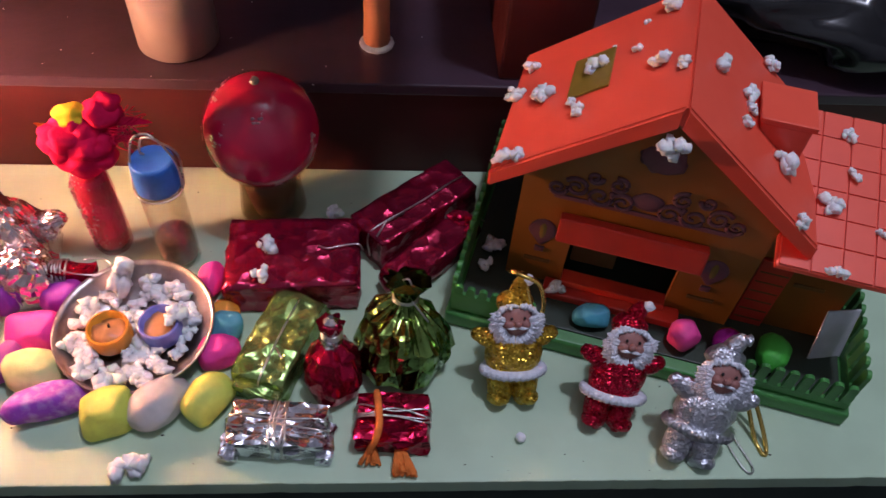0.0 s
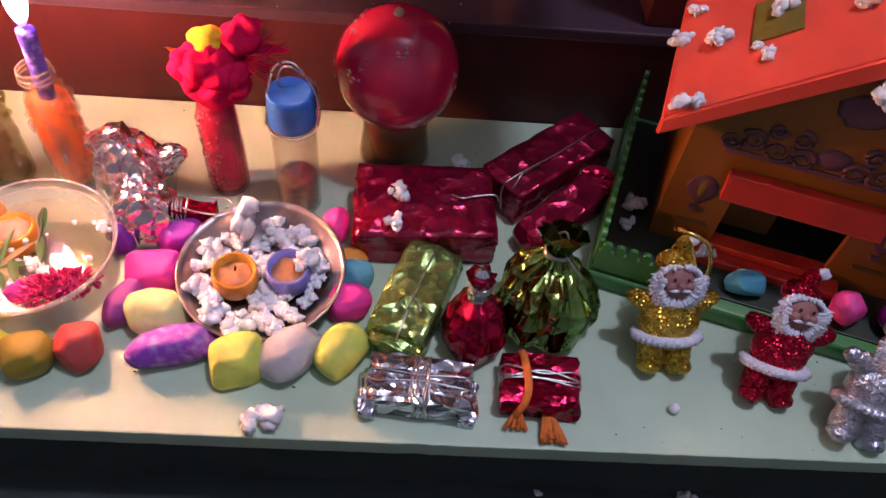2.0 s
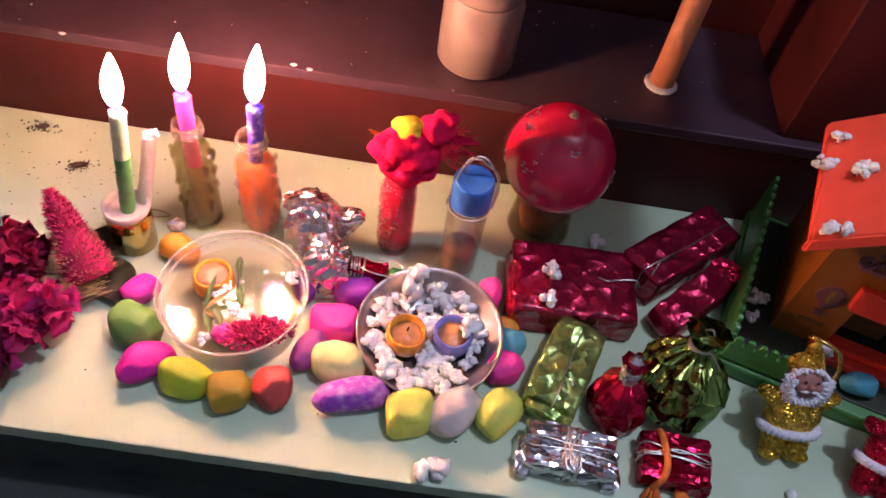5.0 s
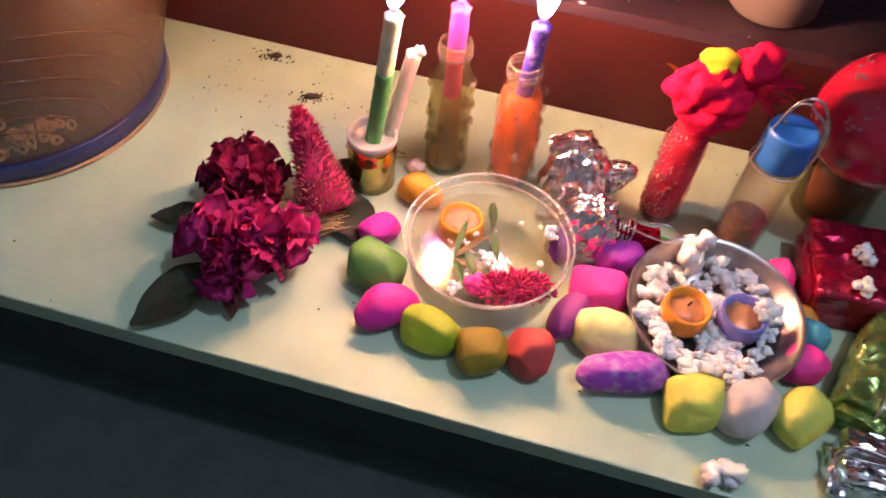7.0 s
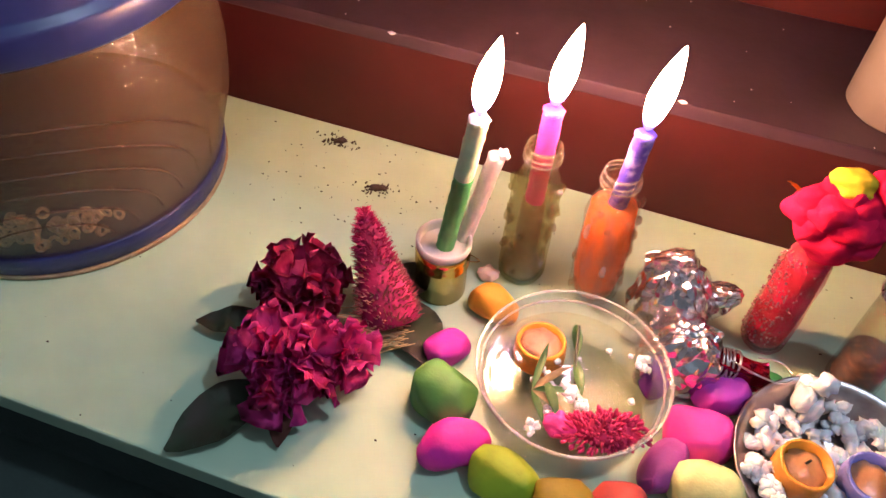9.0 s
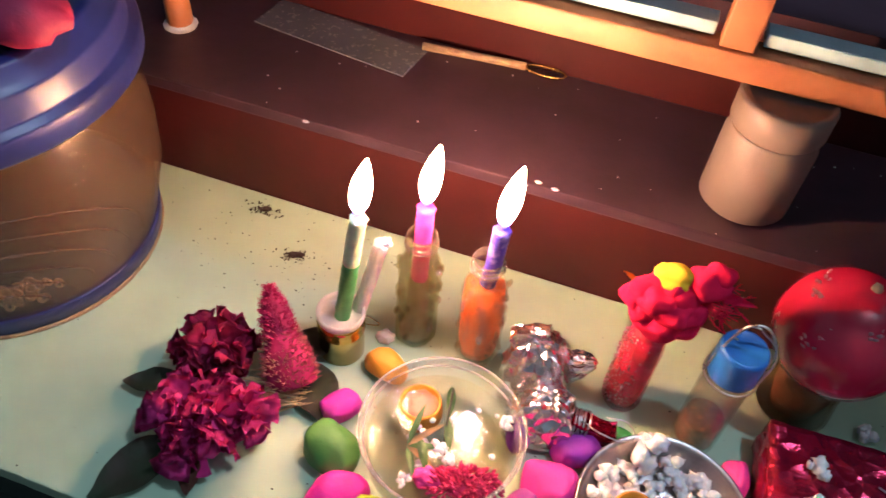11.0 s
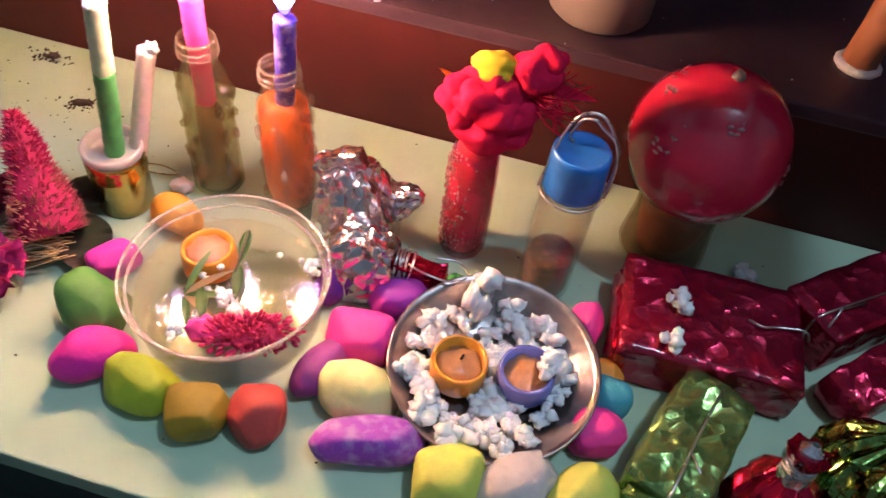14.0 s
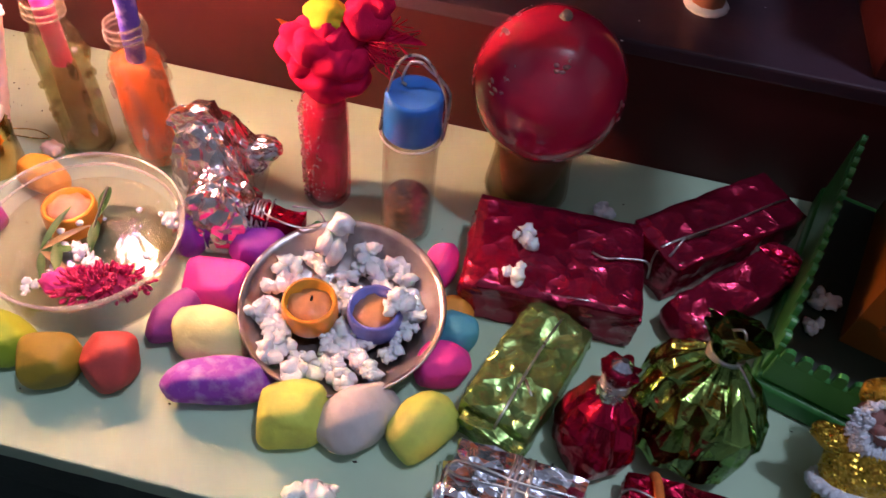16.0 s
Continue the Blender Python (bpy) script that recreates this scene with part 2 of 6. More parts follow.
M = dict(
    table=mat("mint_paint", (0.43, 0.585, 0.415), 0.36, col2=(0.36, 0.49, 0.34), scale=16, bump=0.2, bscale=70, contrast=(0.38, 0.85)),
    maroon=mat("maroon_gloss_paint", (0.060, 0.010, 0.010), 0.45, col2=(0.044, 0.008, 0.008), scale=14, bump=0.25, bscale=50, spec=0.3),
    # maroon-brown paint; the purple is the lamp's sheen mixed into the colour
    ledge=mat("dark_gloss_paint_purple_sheen", (0.056, 0.03, 0.045), 0.36, col2=(0.04, 0.022, 0.032), scale=18, bump=0.3, bscale=70, spec=0.4),
    black=mat("black_cloth_and_wall_shade", (0.033, 0.050, 0.042), 0.85, scale=30, bump=0.4, bscale=300),
    room=mat("room_wall_paint", (0.50, 0.50, 0.50), 0.8, scale=3),
    foam=mat("white_foam", (0.82, 0.82, 0.82), 0.85, col2=(0.72, 0.73, 0.76), scale=120, bump=0.6, bscale=420, sss=0.2),
    steel=mat("worn_steel", (0.46, 0.41, 0.40), 0.34, 1.0, (0.30, 0.25, 0.24), 45, 0.3, 160, contrast=(0.4, 0.62)),
    wire=mat("bright_wire", (0.62, 0.62, 0.6), 0.28, 1.0),
    gold=mat("gold_plated", (0.83, 0.58, 0.16), 0.16, 1.0, (0.65, 0.4, 0.08), 50, 0.3, 50),
    gold_thread=mat("gold_thread", (0.8, 0.55, 0.15), 0.25, 1.0),
    red_foil=foil("crimson_cellophane", (0.42, 0.013, 0.058), (0.27, 0.008, 0.036), 0.2, 38, 0.55, 0.7, 0.42, 0.3),
    red_foil2=foil("scarlet_foil", (0.47, 0.010, 0.048), (0.30, 0.007, 0.03), 0.2, 34, 0.5, 0.9, 0.45),
    green_foil=foil("olive_green_foil", (0.30, 0.42, 0.13), (0.14, 0.28, 0.08), 0.22, 46, 0.5, 0.75, 0.6),
    silver_foil=foil("silver_foil", (0.80, 0.80, 0.84), (0.6, 0.6, 0.68), 0.14, 34, 0.5, 1.0, 0.6),
    rose_foil=foil("rosy_silver_foil", (0.80, 0.75, 0.76), (0.58, 0.52, 0.54), 0.18, 22, 0.3, 1.0, 0.12),
    orange_yarn=mat("orange_yarn", (0.85, 0.2, 0.03), 0.85, scale=150, bump=0.8, bscale=500),
    roof=mat("orange_red_plastic", (0.88, 0.10, 0.055), 0.38, col2=(0.82, 0.085, 0.045), scale=12, sss=0.0, bump=0.05, bscale=60),
    # yellow darkened to brownish orange: shade under the roof is in the colour
    wall=mat("shaded_yellow_plastic", (0.288, 0.099, 0.010), 0.4, scale=12),
    red_plastic=mat("red_plastic", (0.6, 0.04, 0.02), 0.35, scale=15),
    # brown of the door leaf; elsewhere painted shade of the openings and grooves
    dark_open=mat("brown_plastic_and_recess_shade", (0.15, 0.075, 0.02), 0.5),
    decal=mat("purple_print", (0.16, 0.06, 0.08), 0.5),
    olive_plastic=mat("olive_plastic", (0.22, 0.15, 0.02), 0.4),
    fence=mat("green_plastic", (0.045, 0.25, 0.055), 0.4, col2=(0.035, 0.20, 0.045), scale=25, sss=0.1),
    yard=mat("dark_green_plastic", (0.02, 0.035, 0.02), 0.5),
    white_card=mat("grey_white_card", (0.62, 0.64, 0.68), 0.6, scale=40),
    ball=mat("red_gloss_rubber", (0.50, 0.012, 0.058), 0.16, col2=(0.42, 0.009, 0.046), scale=30, coat=0.4, bump=0.06, bscale=50),
    glitter_dab=glitter("silver_glitter", (0.7, 0.4, 0.46), (0.45, 0.2, 0.25)),
    ped=clear("smoky_clear_plastic", (0.86, 0.78, 0.7), 0.1),
    ped_in=mat("tan_plastic", (0.35, 0.2, 0.13), 0.4),
    clear=clear("clear_plastic", (0.985, 0.98, 0.97), 0.07, 1.5, 0.25, 0.03, base=0.10),
    rim=clear("frosted_clear_plastic", (0.97, 0.95, 0.93), 0.06, 1.5, 0.0, 0.25, base=0.05),
    jar=clear("cloudy_clear_plastic", (0.84, 0.72, 0.60), 0.18, 1.5, 0.5, 0.10, (0.38, 0.27, 0.18), base=0.08),
    water=clear("water", (0.985, 0.97, 0.92), 0.02, 1.33, 0.10, base=0.07, ripple=28),
    neck=clear("thick_glass_lip", (0.9, 0.86, 0.8), 0.05, 1.5, 0.3, 0.10, (0.8, 0.7, 0.6), base=0.12),
    glass_pale=clear("pale_bottle_glass", (0.98, 0.95, 0.91), 0.06, 1.5, 0.7, 0.015, (0.85, 0.68, 0.55), base=0.05),
    green_foil2=foil("dark_green_foil", (0.23, 0.33, 0.08), (0.10, 0.24, 0.07), 0.14, 36, 0.55, 1.0, 0.7),
    glass_olive=clear("olive_glass", (0.88, 0.85, 0.68), 0.07, 1.5, 0.7, 0.045, (0.48, 0.42, 0.24), base=0.05),
    glass=clear("clear_glass", (0.97, 0.95, 0.92), 0.06, 1.5, 0.2, 0.02, base=0.09),
    glass_rose=clear("rose_tinted_glass", (0.97, 0.66, 0.72), 0.1, 1.5, 0.7, 0.04, (0.85, 0.35, 0.42), base=0.05),
    blue_cap=mat("blue_plastic", (0.02, 0.16, 0.58), 0.35, scale=60),
    navy=mat("deep_blue_plastic", (0.018, 0.028, 0.16), 0.36, col2=(0.012, 0.018, 0.10), scale=14),
    orange_cap=mat("orange_plastic", (0.85, 0.33, 0.02), 0.4, sss=0.1, scale=80),
    violet_cap=mat("violet_plastic", (0.22, 0.22, 0.62), 0.4, sss=0.1, scale=80),
    wax=mat("amber_wax", (0.5, 0.24, 0.1), 0.3, sss=0.2, scale=120, bump=0.5, bscale=200),
    dull_wax=mat("dull_peach_wax", (0.5, 0.25, 0.15), 0.4, sss=0.1, scale=120, bump=0.5, bscale=200),
    pink_wax=mat("pink_wax", (0.9, 0.08, 0.5), 0.45, sss=0.3, scale=80, bump=0.3),
    pale_wax=mat("pale_pink_wax", (0.85, 0.66, 0.62), 0.45, sss=0.3, scale=80, bump=0.3),
    cream_wax=mat("cream_green_wax", (0.75, 0.85, 0.55), 0.4, sss=0.3, scale=80, bump=0.3),
    green_wax=mat("green_wax", (0.1, 0.42, 0.12), 0.45, sss=0.2, scale=80, bump=0.3),
    violet_wax=mat("violet_wax", (0.09, 0.055, 0.48), 0.45, col2=(0.36, 0.28, 0.7), scale=90, sss=0.2, bump=0.5, contrast=(0.5, 0.65)),
    olive_sand=mat("olive_sand", (0.30, 0.19, 0.11), 0.7, col2=(0.34, 0.27, 0.15), scale=90, bump=1, bscale=400),
    orange_fill=mat("orange_wet_fill", (0.90, 0.17, 0.008), 0.35, col2=(0.55, 0.16, 0.09), scale=85, bump=0.7, bscale=150, contrast=(0.47, 0.66), stretch=0.22),
    red_fill=mat("crimson_fill", (0.86, 0.022, 0.16), 0.45, col2=(0.66, 0.015, 0.10), scale=50, bump=0.4, bscale=120, sss=0.2),
    brown_fill=mat("rusty_crumbs", (0.10, 0.028, 0.012), 0.6, col2=(0.36, 0.12, 0.03), scale=260, bump=1, bscale=400, contrast=(0.5, 0.7)),
    red_cloth=mat("red_felt", (0.70, 0.010, 0.075), 0.95, col2=(0.56, 0.006, 0.055), scale=60, bump=0.5, bscale=900, spec=0.15, sss=0.08),
    yellow_cloth=mat("yellow_felt", (0.85, 0.58, 0.03), 0.95, scale=60, bump=0.5, bscale=900, spec=0.15),
    crimson=mat("crimson_petal", (0.46, 0.010, 0.11), 0.75, col2=(0.26, 0.005, 0.06), scale=60, bump=0.6, bscale=300, sss=0.05),
    magenta=mat("magenta_petal", (0.80, 0.045, 0.33), 0.7, col2=(0.52, 0.022, 0.20), scale=60, bump=0.5, bscale=300, sss=0.08),
    bristle=mat("dusky_pink_bristle", (0.36, 0.035, 0.085), 0.8, col2=(0.44, 0.19, 0.14), scale=60),
    straw=mat("straw_bristle", (0.5, 0.36, 0.18), 0.8, scale=60),
    leaf=mat("dull_green_leaf", (0.05, 0.085, 0.04), 0.5, col2=(0.075, 0.06, 0.04), scale=35, bump=0.6, bscale=90),
    leaf2=mat("fresh_green_leaf", (0.09, 0.22, 0.05), 0.4, scale=60),
    brown_petal=mat("dry_brown_petal", (0.17, 0.06, 0.04), 0.8),
    dirt=mat("dark_crumbs", (0.05, 0.035, 0.025), 0.9, scale=300),
    wood=mat("orange_brown_wood", (0.46, 0.2, 0.09), 0.5, col2=(0.38, 0.15, 0.07), scale=30, bump=0.3, bscale=90),
    pale_blue=mat("pale_blue_paint", (0.5, 0.78, 0.92), 0.35, scale=20),
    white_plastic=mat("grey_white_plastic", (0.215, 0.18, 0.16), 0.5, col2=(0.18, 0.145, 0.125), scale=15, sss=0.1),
    film=mat("smoky_film", (0.12, 0.13, 0.16), 0.25, scale=15),
    skin=mat("doll_peach_plastic", (0.34, 0.14, 0.12), 0.55),
    fur=mat("white_fluff", (0.74, 0.76, 0.82), 0.95, col2=(0.6, 0.62, 0.7), scale=200, bump=1.0, bscale=600),
    g_gold=glitter("gold_glitter", (0.72, 0.48, 0.06), (0.4, 0.24, 0.02)),
    g_red=glitter("red_glitter", (0.55, 0.01, 0.04), (0.35, 0.005, 0.02)),
    g_silver=foil("silver_sparkle", (0.62, 0.63, 0.68), (0.4, 0.41, 0.46), 0.3, 230, 0.3, 0.9, 0.55),
    flame=glow("flame", (0.22, 0.16, 0.75), (1.0, 0.47, 0.21), 520.0),
    flame_base=glow("flame_root", (0.2, 0.15, 0.8), (0.3, 0.22, 0.9), 2.0),
    wick=mat("charred_wick", (0.02, 0.015, 0.015), 0.9),
    spike=mat("crimson_spike", (0.52, 0.012, 0.11), 0.75, col2=(0.38, 0.008, 0.085), scale=60, bump=0.6, bscale=300, sss=0.08),
    mold=clear("moulded_ridge", (0.8, 0.7, 0.62), 0.12, 1.5, 0.0, 0.06, (0.5, 0.4, 0.33), base=0.03),
    lining=mat("off_white_plastic", (0.66, 0.60, 0.56), 0.45, scale=40),
    toy_green=mat("pale_green_plastic", (0.30, 0.42, 0.25), 0.6, scale=40, bump=0.5),
    toy_pink=mat("raspberry_plastic", (0.30, 0.015, 0.07), 0.6, scale=40, bump=0.5),
    black_plastic=mat("black_glossy_plastic", (0.01, 0.01, 0.012), 0.18, bump=0.4, bscale=30),
)


# ---- building helpers ----
def obj(name, bm, material, smooth=True):
    me = bpy.data.meshes.new(name)
    bm.normal_update()
    bm.to_mesh(me)
    bm.free()
    for m in material if isinstance(material, (list, tuple)) else [material]:
        me.materials.append(m)
    if smooth:
        me.shade_smooth()
    return new(name, me)


def part(name, bm, material, parent, label="", smooth=True):
    ob = obj(name, bm, material, smooth)
    ob.parent = parent
    return tagged(ob, label)


def thing(name, label, category, m=None, group="", kind=""):
    ob = new(name)
    ob.empty_display_size = 0.01
    if m is not None:
        ob.matrix_world = m
    return tagged(ob, label, category, group, kind)


def solo(name, bm, material, label, category, m=None, group="", smooth=True, kind=""):
    ob = obj(name, bm, material, smooth)
    if m is not None:
        ob.matrix_world = m
    return tagged(ob, label, category, group, kind)


def box(x0, x1, y0, y1, z0, z1, bevel=0.0, bm=None):
    b = bmesh.new()
    bmesh.ops.create_cube(b, size=1, matrix=Matrix.LocRotScale(((x0 + x1) / 2, (y0 + y1) / 2, (z0 + z1) / 2), None, (x1 - x0, y1 - y0, z1 - z0)))
    if bevel:
        bmesh.ops.bevel(b, geom=b.edges[:], offset=bevel, segments=2, affect="EDGES", profile=0.6)
    return join(bm, b) if bm else b


def join(a, b, mi=0):
    """Adds bmesh b to a, with the material index mi."""
    for f in b.faces:
        f.material_index = mi
    me = bpy.data.meshes.new("tmp")
    b.to_mesh(me)
    b.free()
    a.from_mesh(me)
    bpy.data.meshes.remove(me)
    return a


def lathe(profile, seg=40, wob=0.0, seed=0):
    bm = bmesh.new()
    rings = []
    for r, z in profile:
        ring = []
        for i in range(seg):
            a = 2 * math.pi * i / seg
            k = 1 + wob * noise.noise(Vector((math.cos(a) * 2, math.sin(a) * 2, z * 60 + seed)))
            ring.append(bm.verts.new((r * k * math.cos(a), r * k * math.sin(a), z)))
        rings.append(ring)
    for p, q in zip(rings, rings[1:]):
        for i in range(seg):
            bm.faces.new((p[i], p[(i + 1) % seg], q[(i + 1) % seg], q[i]))
    for ring, flip in ((rings[0], True), (rings[-1], False)):
        bm.faces.new(ring[::-1] if flip else ring)
    return bm


def tube(pts, r, seg=6, r2=None):
    """A round wire along points."""
    bm = bmesh.new()
    pts = [Vector(p) for p in pts]
    if 3 < len(pts) < 10:
        ext = [pts[0]] + pts + [pts[-1]]
        fine = []
        for a, p, q, z in zip(ext, ext[1:], ext[2:], ext[3:]):
            for k in range(4):
                t = k / 4
                fine.append(0.5 * (2 * p + (q - a) * t + (2 * a - 5 * p + 4 * q - z) * t * t + (3 * p - a - 3 * q + z) * t ** 3))
        pts = fine + [pts[-1]]
    rings = []
    for i, p in enumerate(pts):
        d = (pts[min(i + 1, len(pts) - 1)] - pts[max(i - 1, 0)]).normalized()
        q = d.to_track_quat("Z", "Y")
        rr = r if r2 is None else r + (r2 - r) * i / (len(pts) - 1)
        rings.append([bm.verts.new(p + q @ Vector((rr * math.cos(2 * math.pi * k / seg), rr * math.sin(2 * math.pi * k / seg), 0))) for k in range(seg)])
    for a, b in zip(rings, rings[1:]):
        for k in range(seg):
            bm.faces.new((a[k], a[(k + 1) % seg], b[(k + 1) % seg], b[k]))
    bm.faces.new(rings[0][::-1])
    bm.faces.new(rings[-1])
    return bm


def loop_pts(c, rx, ry, n=20, a0=0.0, a1=360.0, tilt=None):
    out = []
    for i in range(n + 1):
        a = radians(a0 + (a1 - a0) * i / n)
        v = Vector((rx * math.cos(a), ry * math.sin(a), 0))
        out.append(Vector(c) + (tilt @ v if tilt else v))
    return out


def blob(rx, ry, rz, seed=0, rough=0.12, freq=1.3, sub=3, sq=1.0, c=(0, 0, 0)):
    """A lump: a ball drawn out, squared by sq < 1, and made uneven."""
    bm = bmesh.new()
    bmesh.ops.create_icosphere(bm, subdivisions=sub, radius=1)
    for v in bm.verts:
        p = v.co.normalized()
        k = 1 + rough * noise.noise(p * freq + Vector((seed * 7.3, seed * 3.1, seed * 1.7)))
        k += rough * (0.28 if rough > 0.7 else 0.12) * noise.noise(p * freq * 4 + Vector((seed * 2.3, 9, seed)))
        s = Vector([math.copysign(abs(t) ** sq, t) for t in p])
        v.co = Vector((s.x * rx * k, s.y * ry * k, s.z * rz * k)) + Vector(c)
    return bm


def chunk(size, seed):
    """A torn scrap of white foam: many small knobs run together."""
    rnd = random.Random(seed)
    size *= 0.8
    bm = bmesh.new()
    long = rnd.uniform(0.36, 0.5)
    for i in range(rnd.randint(8, 12)):
        s = size * rnd.uniform(0.15, 0.27)
        c = (rnd.uniform(-1, 1) * size * long, rnd.uniform(-1, 1) * size * 0.32, s * 0.75 + rnd.uniform(0, 0.3) * size)
        join(bm, blob(s * rnd.uniform(0.8, 1.3), s * rnd.uniform(0.8, 1.2), s * rnd.uniform(0.7, 1.1), seed * 11 + i, 0.75, 1.9, 2, 1, c))
    return bm


def crumple(w, d, h, n=9, amp=0.003, seed=0, rnd_corner=0.25):
    """A wrapped parcel in foil, with dents and creased corners; its base at z 0."""
    bm = bmesh.new()
    bmesh.ops.create_cube(bm, size=2)
    bmesh.ops.subdivide_edges(bm, edges=bm.edges[:], cuts=n, use_grid_fill=True)
    for v in bm.verts:
        p = v.co.copy()
        q = p.normalized() * 1.35
        p = p.lerp(q, rnd_corner * 0.5)
        o = Vector((p.x * w / 2, p.y * d / 2, p.z * h / 2))
        k = noise.noise_vector(o * 70 + Vector((seed, seed * 2, 0))) * amp + noise.noise_vector(o * 190 + Vector((0, seed, 5))) * amp * 0.5
        o += k
        o.z = max(o.z + h / 2, 0.0003)
        v.co = o
    bmesh.ops.triangulate(bm, faces=bm.faces[:])
    return bm


def moved(bm, m):
    bmesh.ops.transform(bm, matrix=m, verts=bm.verts[:])
    return bm


def leaf_bm(length, width, bend=0.2, seed=0, thick=0.0006):
    """A pointed leaf with a raised rib, along +x."""
    bm = bmesh.new()
    n, rows = 10, []
    for i in range(n + 1):
        t = i / n
        w = width * math.sin(math.pi * min(t * 0.94 + 0.04, 1)) ** 0.8 * (1 - 0.35 * t)
        x = t * length
        z = bend * length * math.sin(t * 2.4) + 0.06 * width * noise.noise(Vector((t * 5, seed, 0)))
        rows.append([bm.verts.new((x, s * w / 2, z + abs(s) * w * 0.14 + 0.05 * width * noise.noise(Vector((t * 6, s * 3, seed))))) for s in (-1, -0.5, 0, 0.5, 1)])
    for a, b in zip(rows, rows[1:]):
        for k in range(4):
            bm.faces.new((a[k], a[k + 1], b[k + 1], b[k]))
    bmesh.ops.solidify(bm, geom=bm.faces[:], thickness=thick)
    return bm


def fan_bm(length, width, seed, frill=0.25):
    """A frilly fan-shaped petal along +x, wavy at its outer edge."""
    bm = bmesh.new()
    rows = []
    for i in range(5):
        t = i / 4
        w = width * (0.25 + 0.75 * t)
        rows.append([bm.verts.new((length * t * (1 - 0.12 * abs(s)) + 0.12 * length * t * noise.noise(Vector((s * 4, seed, 1))), s * w / 2, frill * width * t * t * noise.noise(Vector((s * 3.5, t, seed * 1.7))) * 1.8 + 0.2 * length * t * t)) for s in np.linspace(-1, 1, 7)])
    for a, b in zip(rows, rows[1:]):
        for k in range(6):
            bm.faces.new((a[k], a[k + 1], b[k + 1], b[k]))
    bmesh.ops.solidify(bm, geom=bm.faces[:], thickness=0.0004)
    return bm


# ---- the setting ----
def structure(name, bm, m, label, category, smooth=False):
    return solo(name, bm, m, label, category, None, "", smooth, "structure")


EDGE, BACK, LEDGE = 0.402, 0.727, 0.105
top = box(-1.6, 2.6, EDGE, BACK + 0.003, -0.018, 0.0, 0.0015)
bmesh.ops.subdivide_edges(top, edges=[ed for ed in top.edges if ed.calc_length() > 1.0], cuts=500)
for v in top.verts:
    if v.co.y < EDGE + 0.002:
        v.co.y += 0.0009 * max(0, noise.noise(Vector((v.co.x * 90, 0, 3)))) + 0.0022 * max(0, noise.noise(Vector((v.co.x * 37, 0, 9))) - 0.35)
structure("table_top", top, M["table"], "mint green painted board, scuffed, with scattered crumbs", "shelf")
structure("front_panel", box(-1.6, 2.6, EDGE + 0.012, EDGE + 0.03, -0.10, -0.018), M["black"], "black panel below the green board", "panel")
structure("floor", box(-1.6, 2.6, -1.2, EDGE + 0.03, -0.12, -0.10), M["black"], "dark cloth-covered floor in front of the shelf", "floor")
riser = box(-1.6, 2.6, BACK + 0.003, BACK + 0.03, -0.018, LEDGE - 0.012)
for v in riser.verts:
    v.co.y += 0.006 * (v.co.z > 0)
structure("riser", riser, M["maroon"], "maroon painted board behind the green shelf", "panel")
structure("ledge", box(-1.6, 2.6, BACK + 0.007, 0.90, LEDGE - 0.012, LEDGE, 0.002), M["ledge"], "dark brown glossy painted ledge, purple sheen put into its colour", "ledge")
structure("back_riser", box(-1.6, 2.6, 0.90, 0.92, LEDGE - 0.012, LEDGE + 0.09, 0.001), M["maroon"], "maroon painted upright behind the ledge", "panel")
# shade on this wall is painted: it takes the near-black cloth colour
structure("wall_north", box(-1.6, 2.6, 1.5, 1.58, -0.12, 2.7), M["black"], "wall behind the ledge, its shade put into a black colour", "wall")
structure("sill", box(-1.6, 2.6, 0.90, 1.5, LEDGE + 0.09, LEDGE + 0.11), M["ledge"], "dark painted upper sill", "ledge")
structure("wall_south", box(-1.6, 2.6, -1.3, -1.2, -0.12, 2.7), M["room"], "plain room wall", "wall")
structure("wall_west", box(-1.7, -1.6, -1.3, 1.58, -0.12, 2.7), M["room"], "plain room wall", "wall")
structure("wall_east", box(2.6, 2.7, -1.3, 1.58, -0.12, 2.7), M["room"], "plain room wall", "wall")
structure("ceiling", box(-1.7, 2.7, -1.3, 1.58, 2.7, 2.8), M["room"], "plain room ceiling", "ceiling")
structure("post", box(0.222, 0.30, 0.745, 0.90, LEDGE, 0.42, 0.003), M["maroon"], "maroon painted upright post on the ledge", "post")


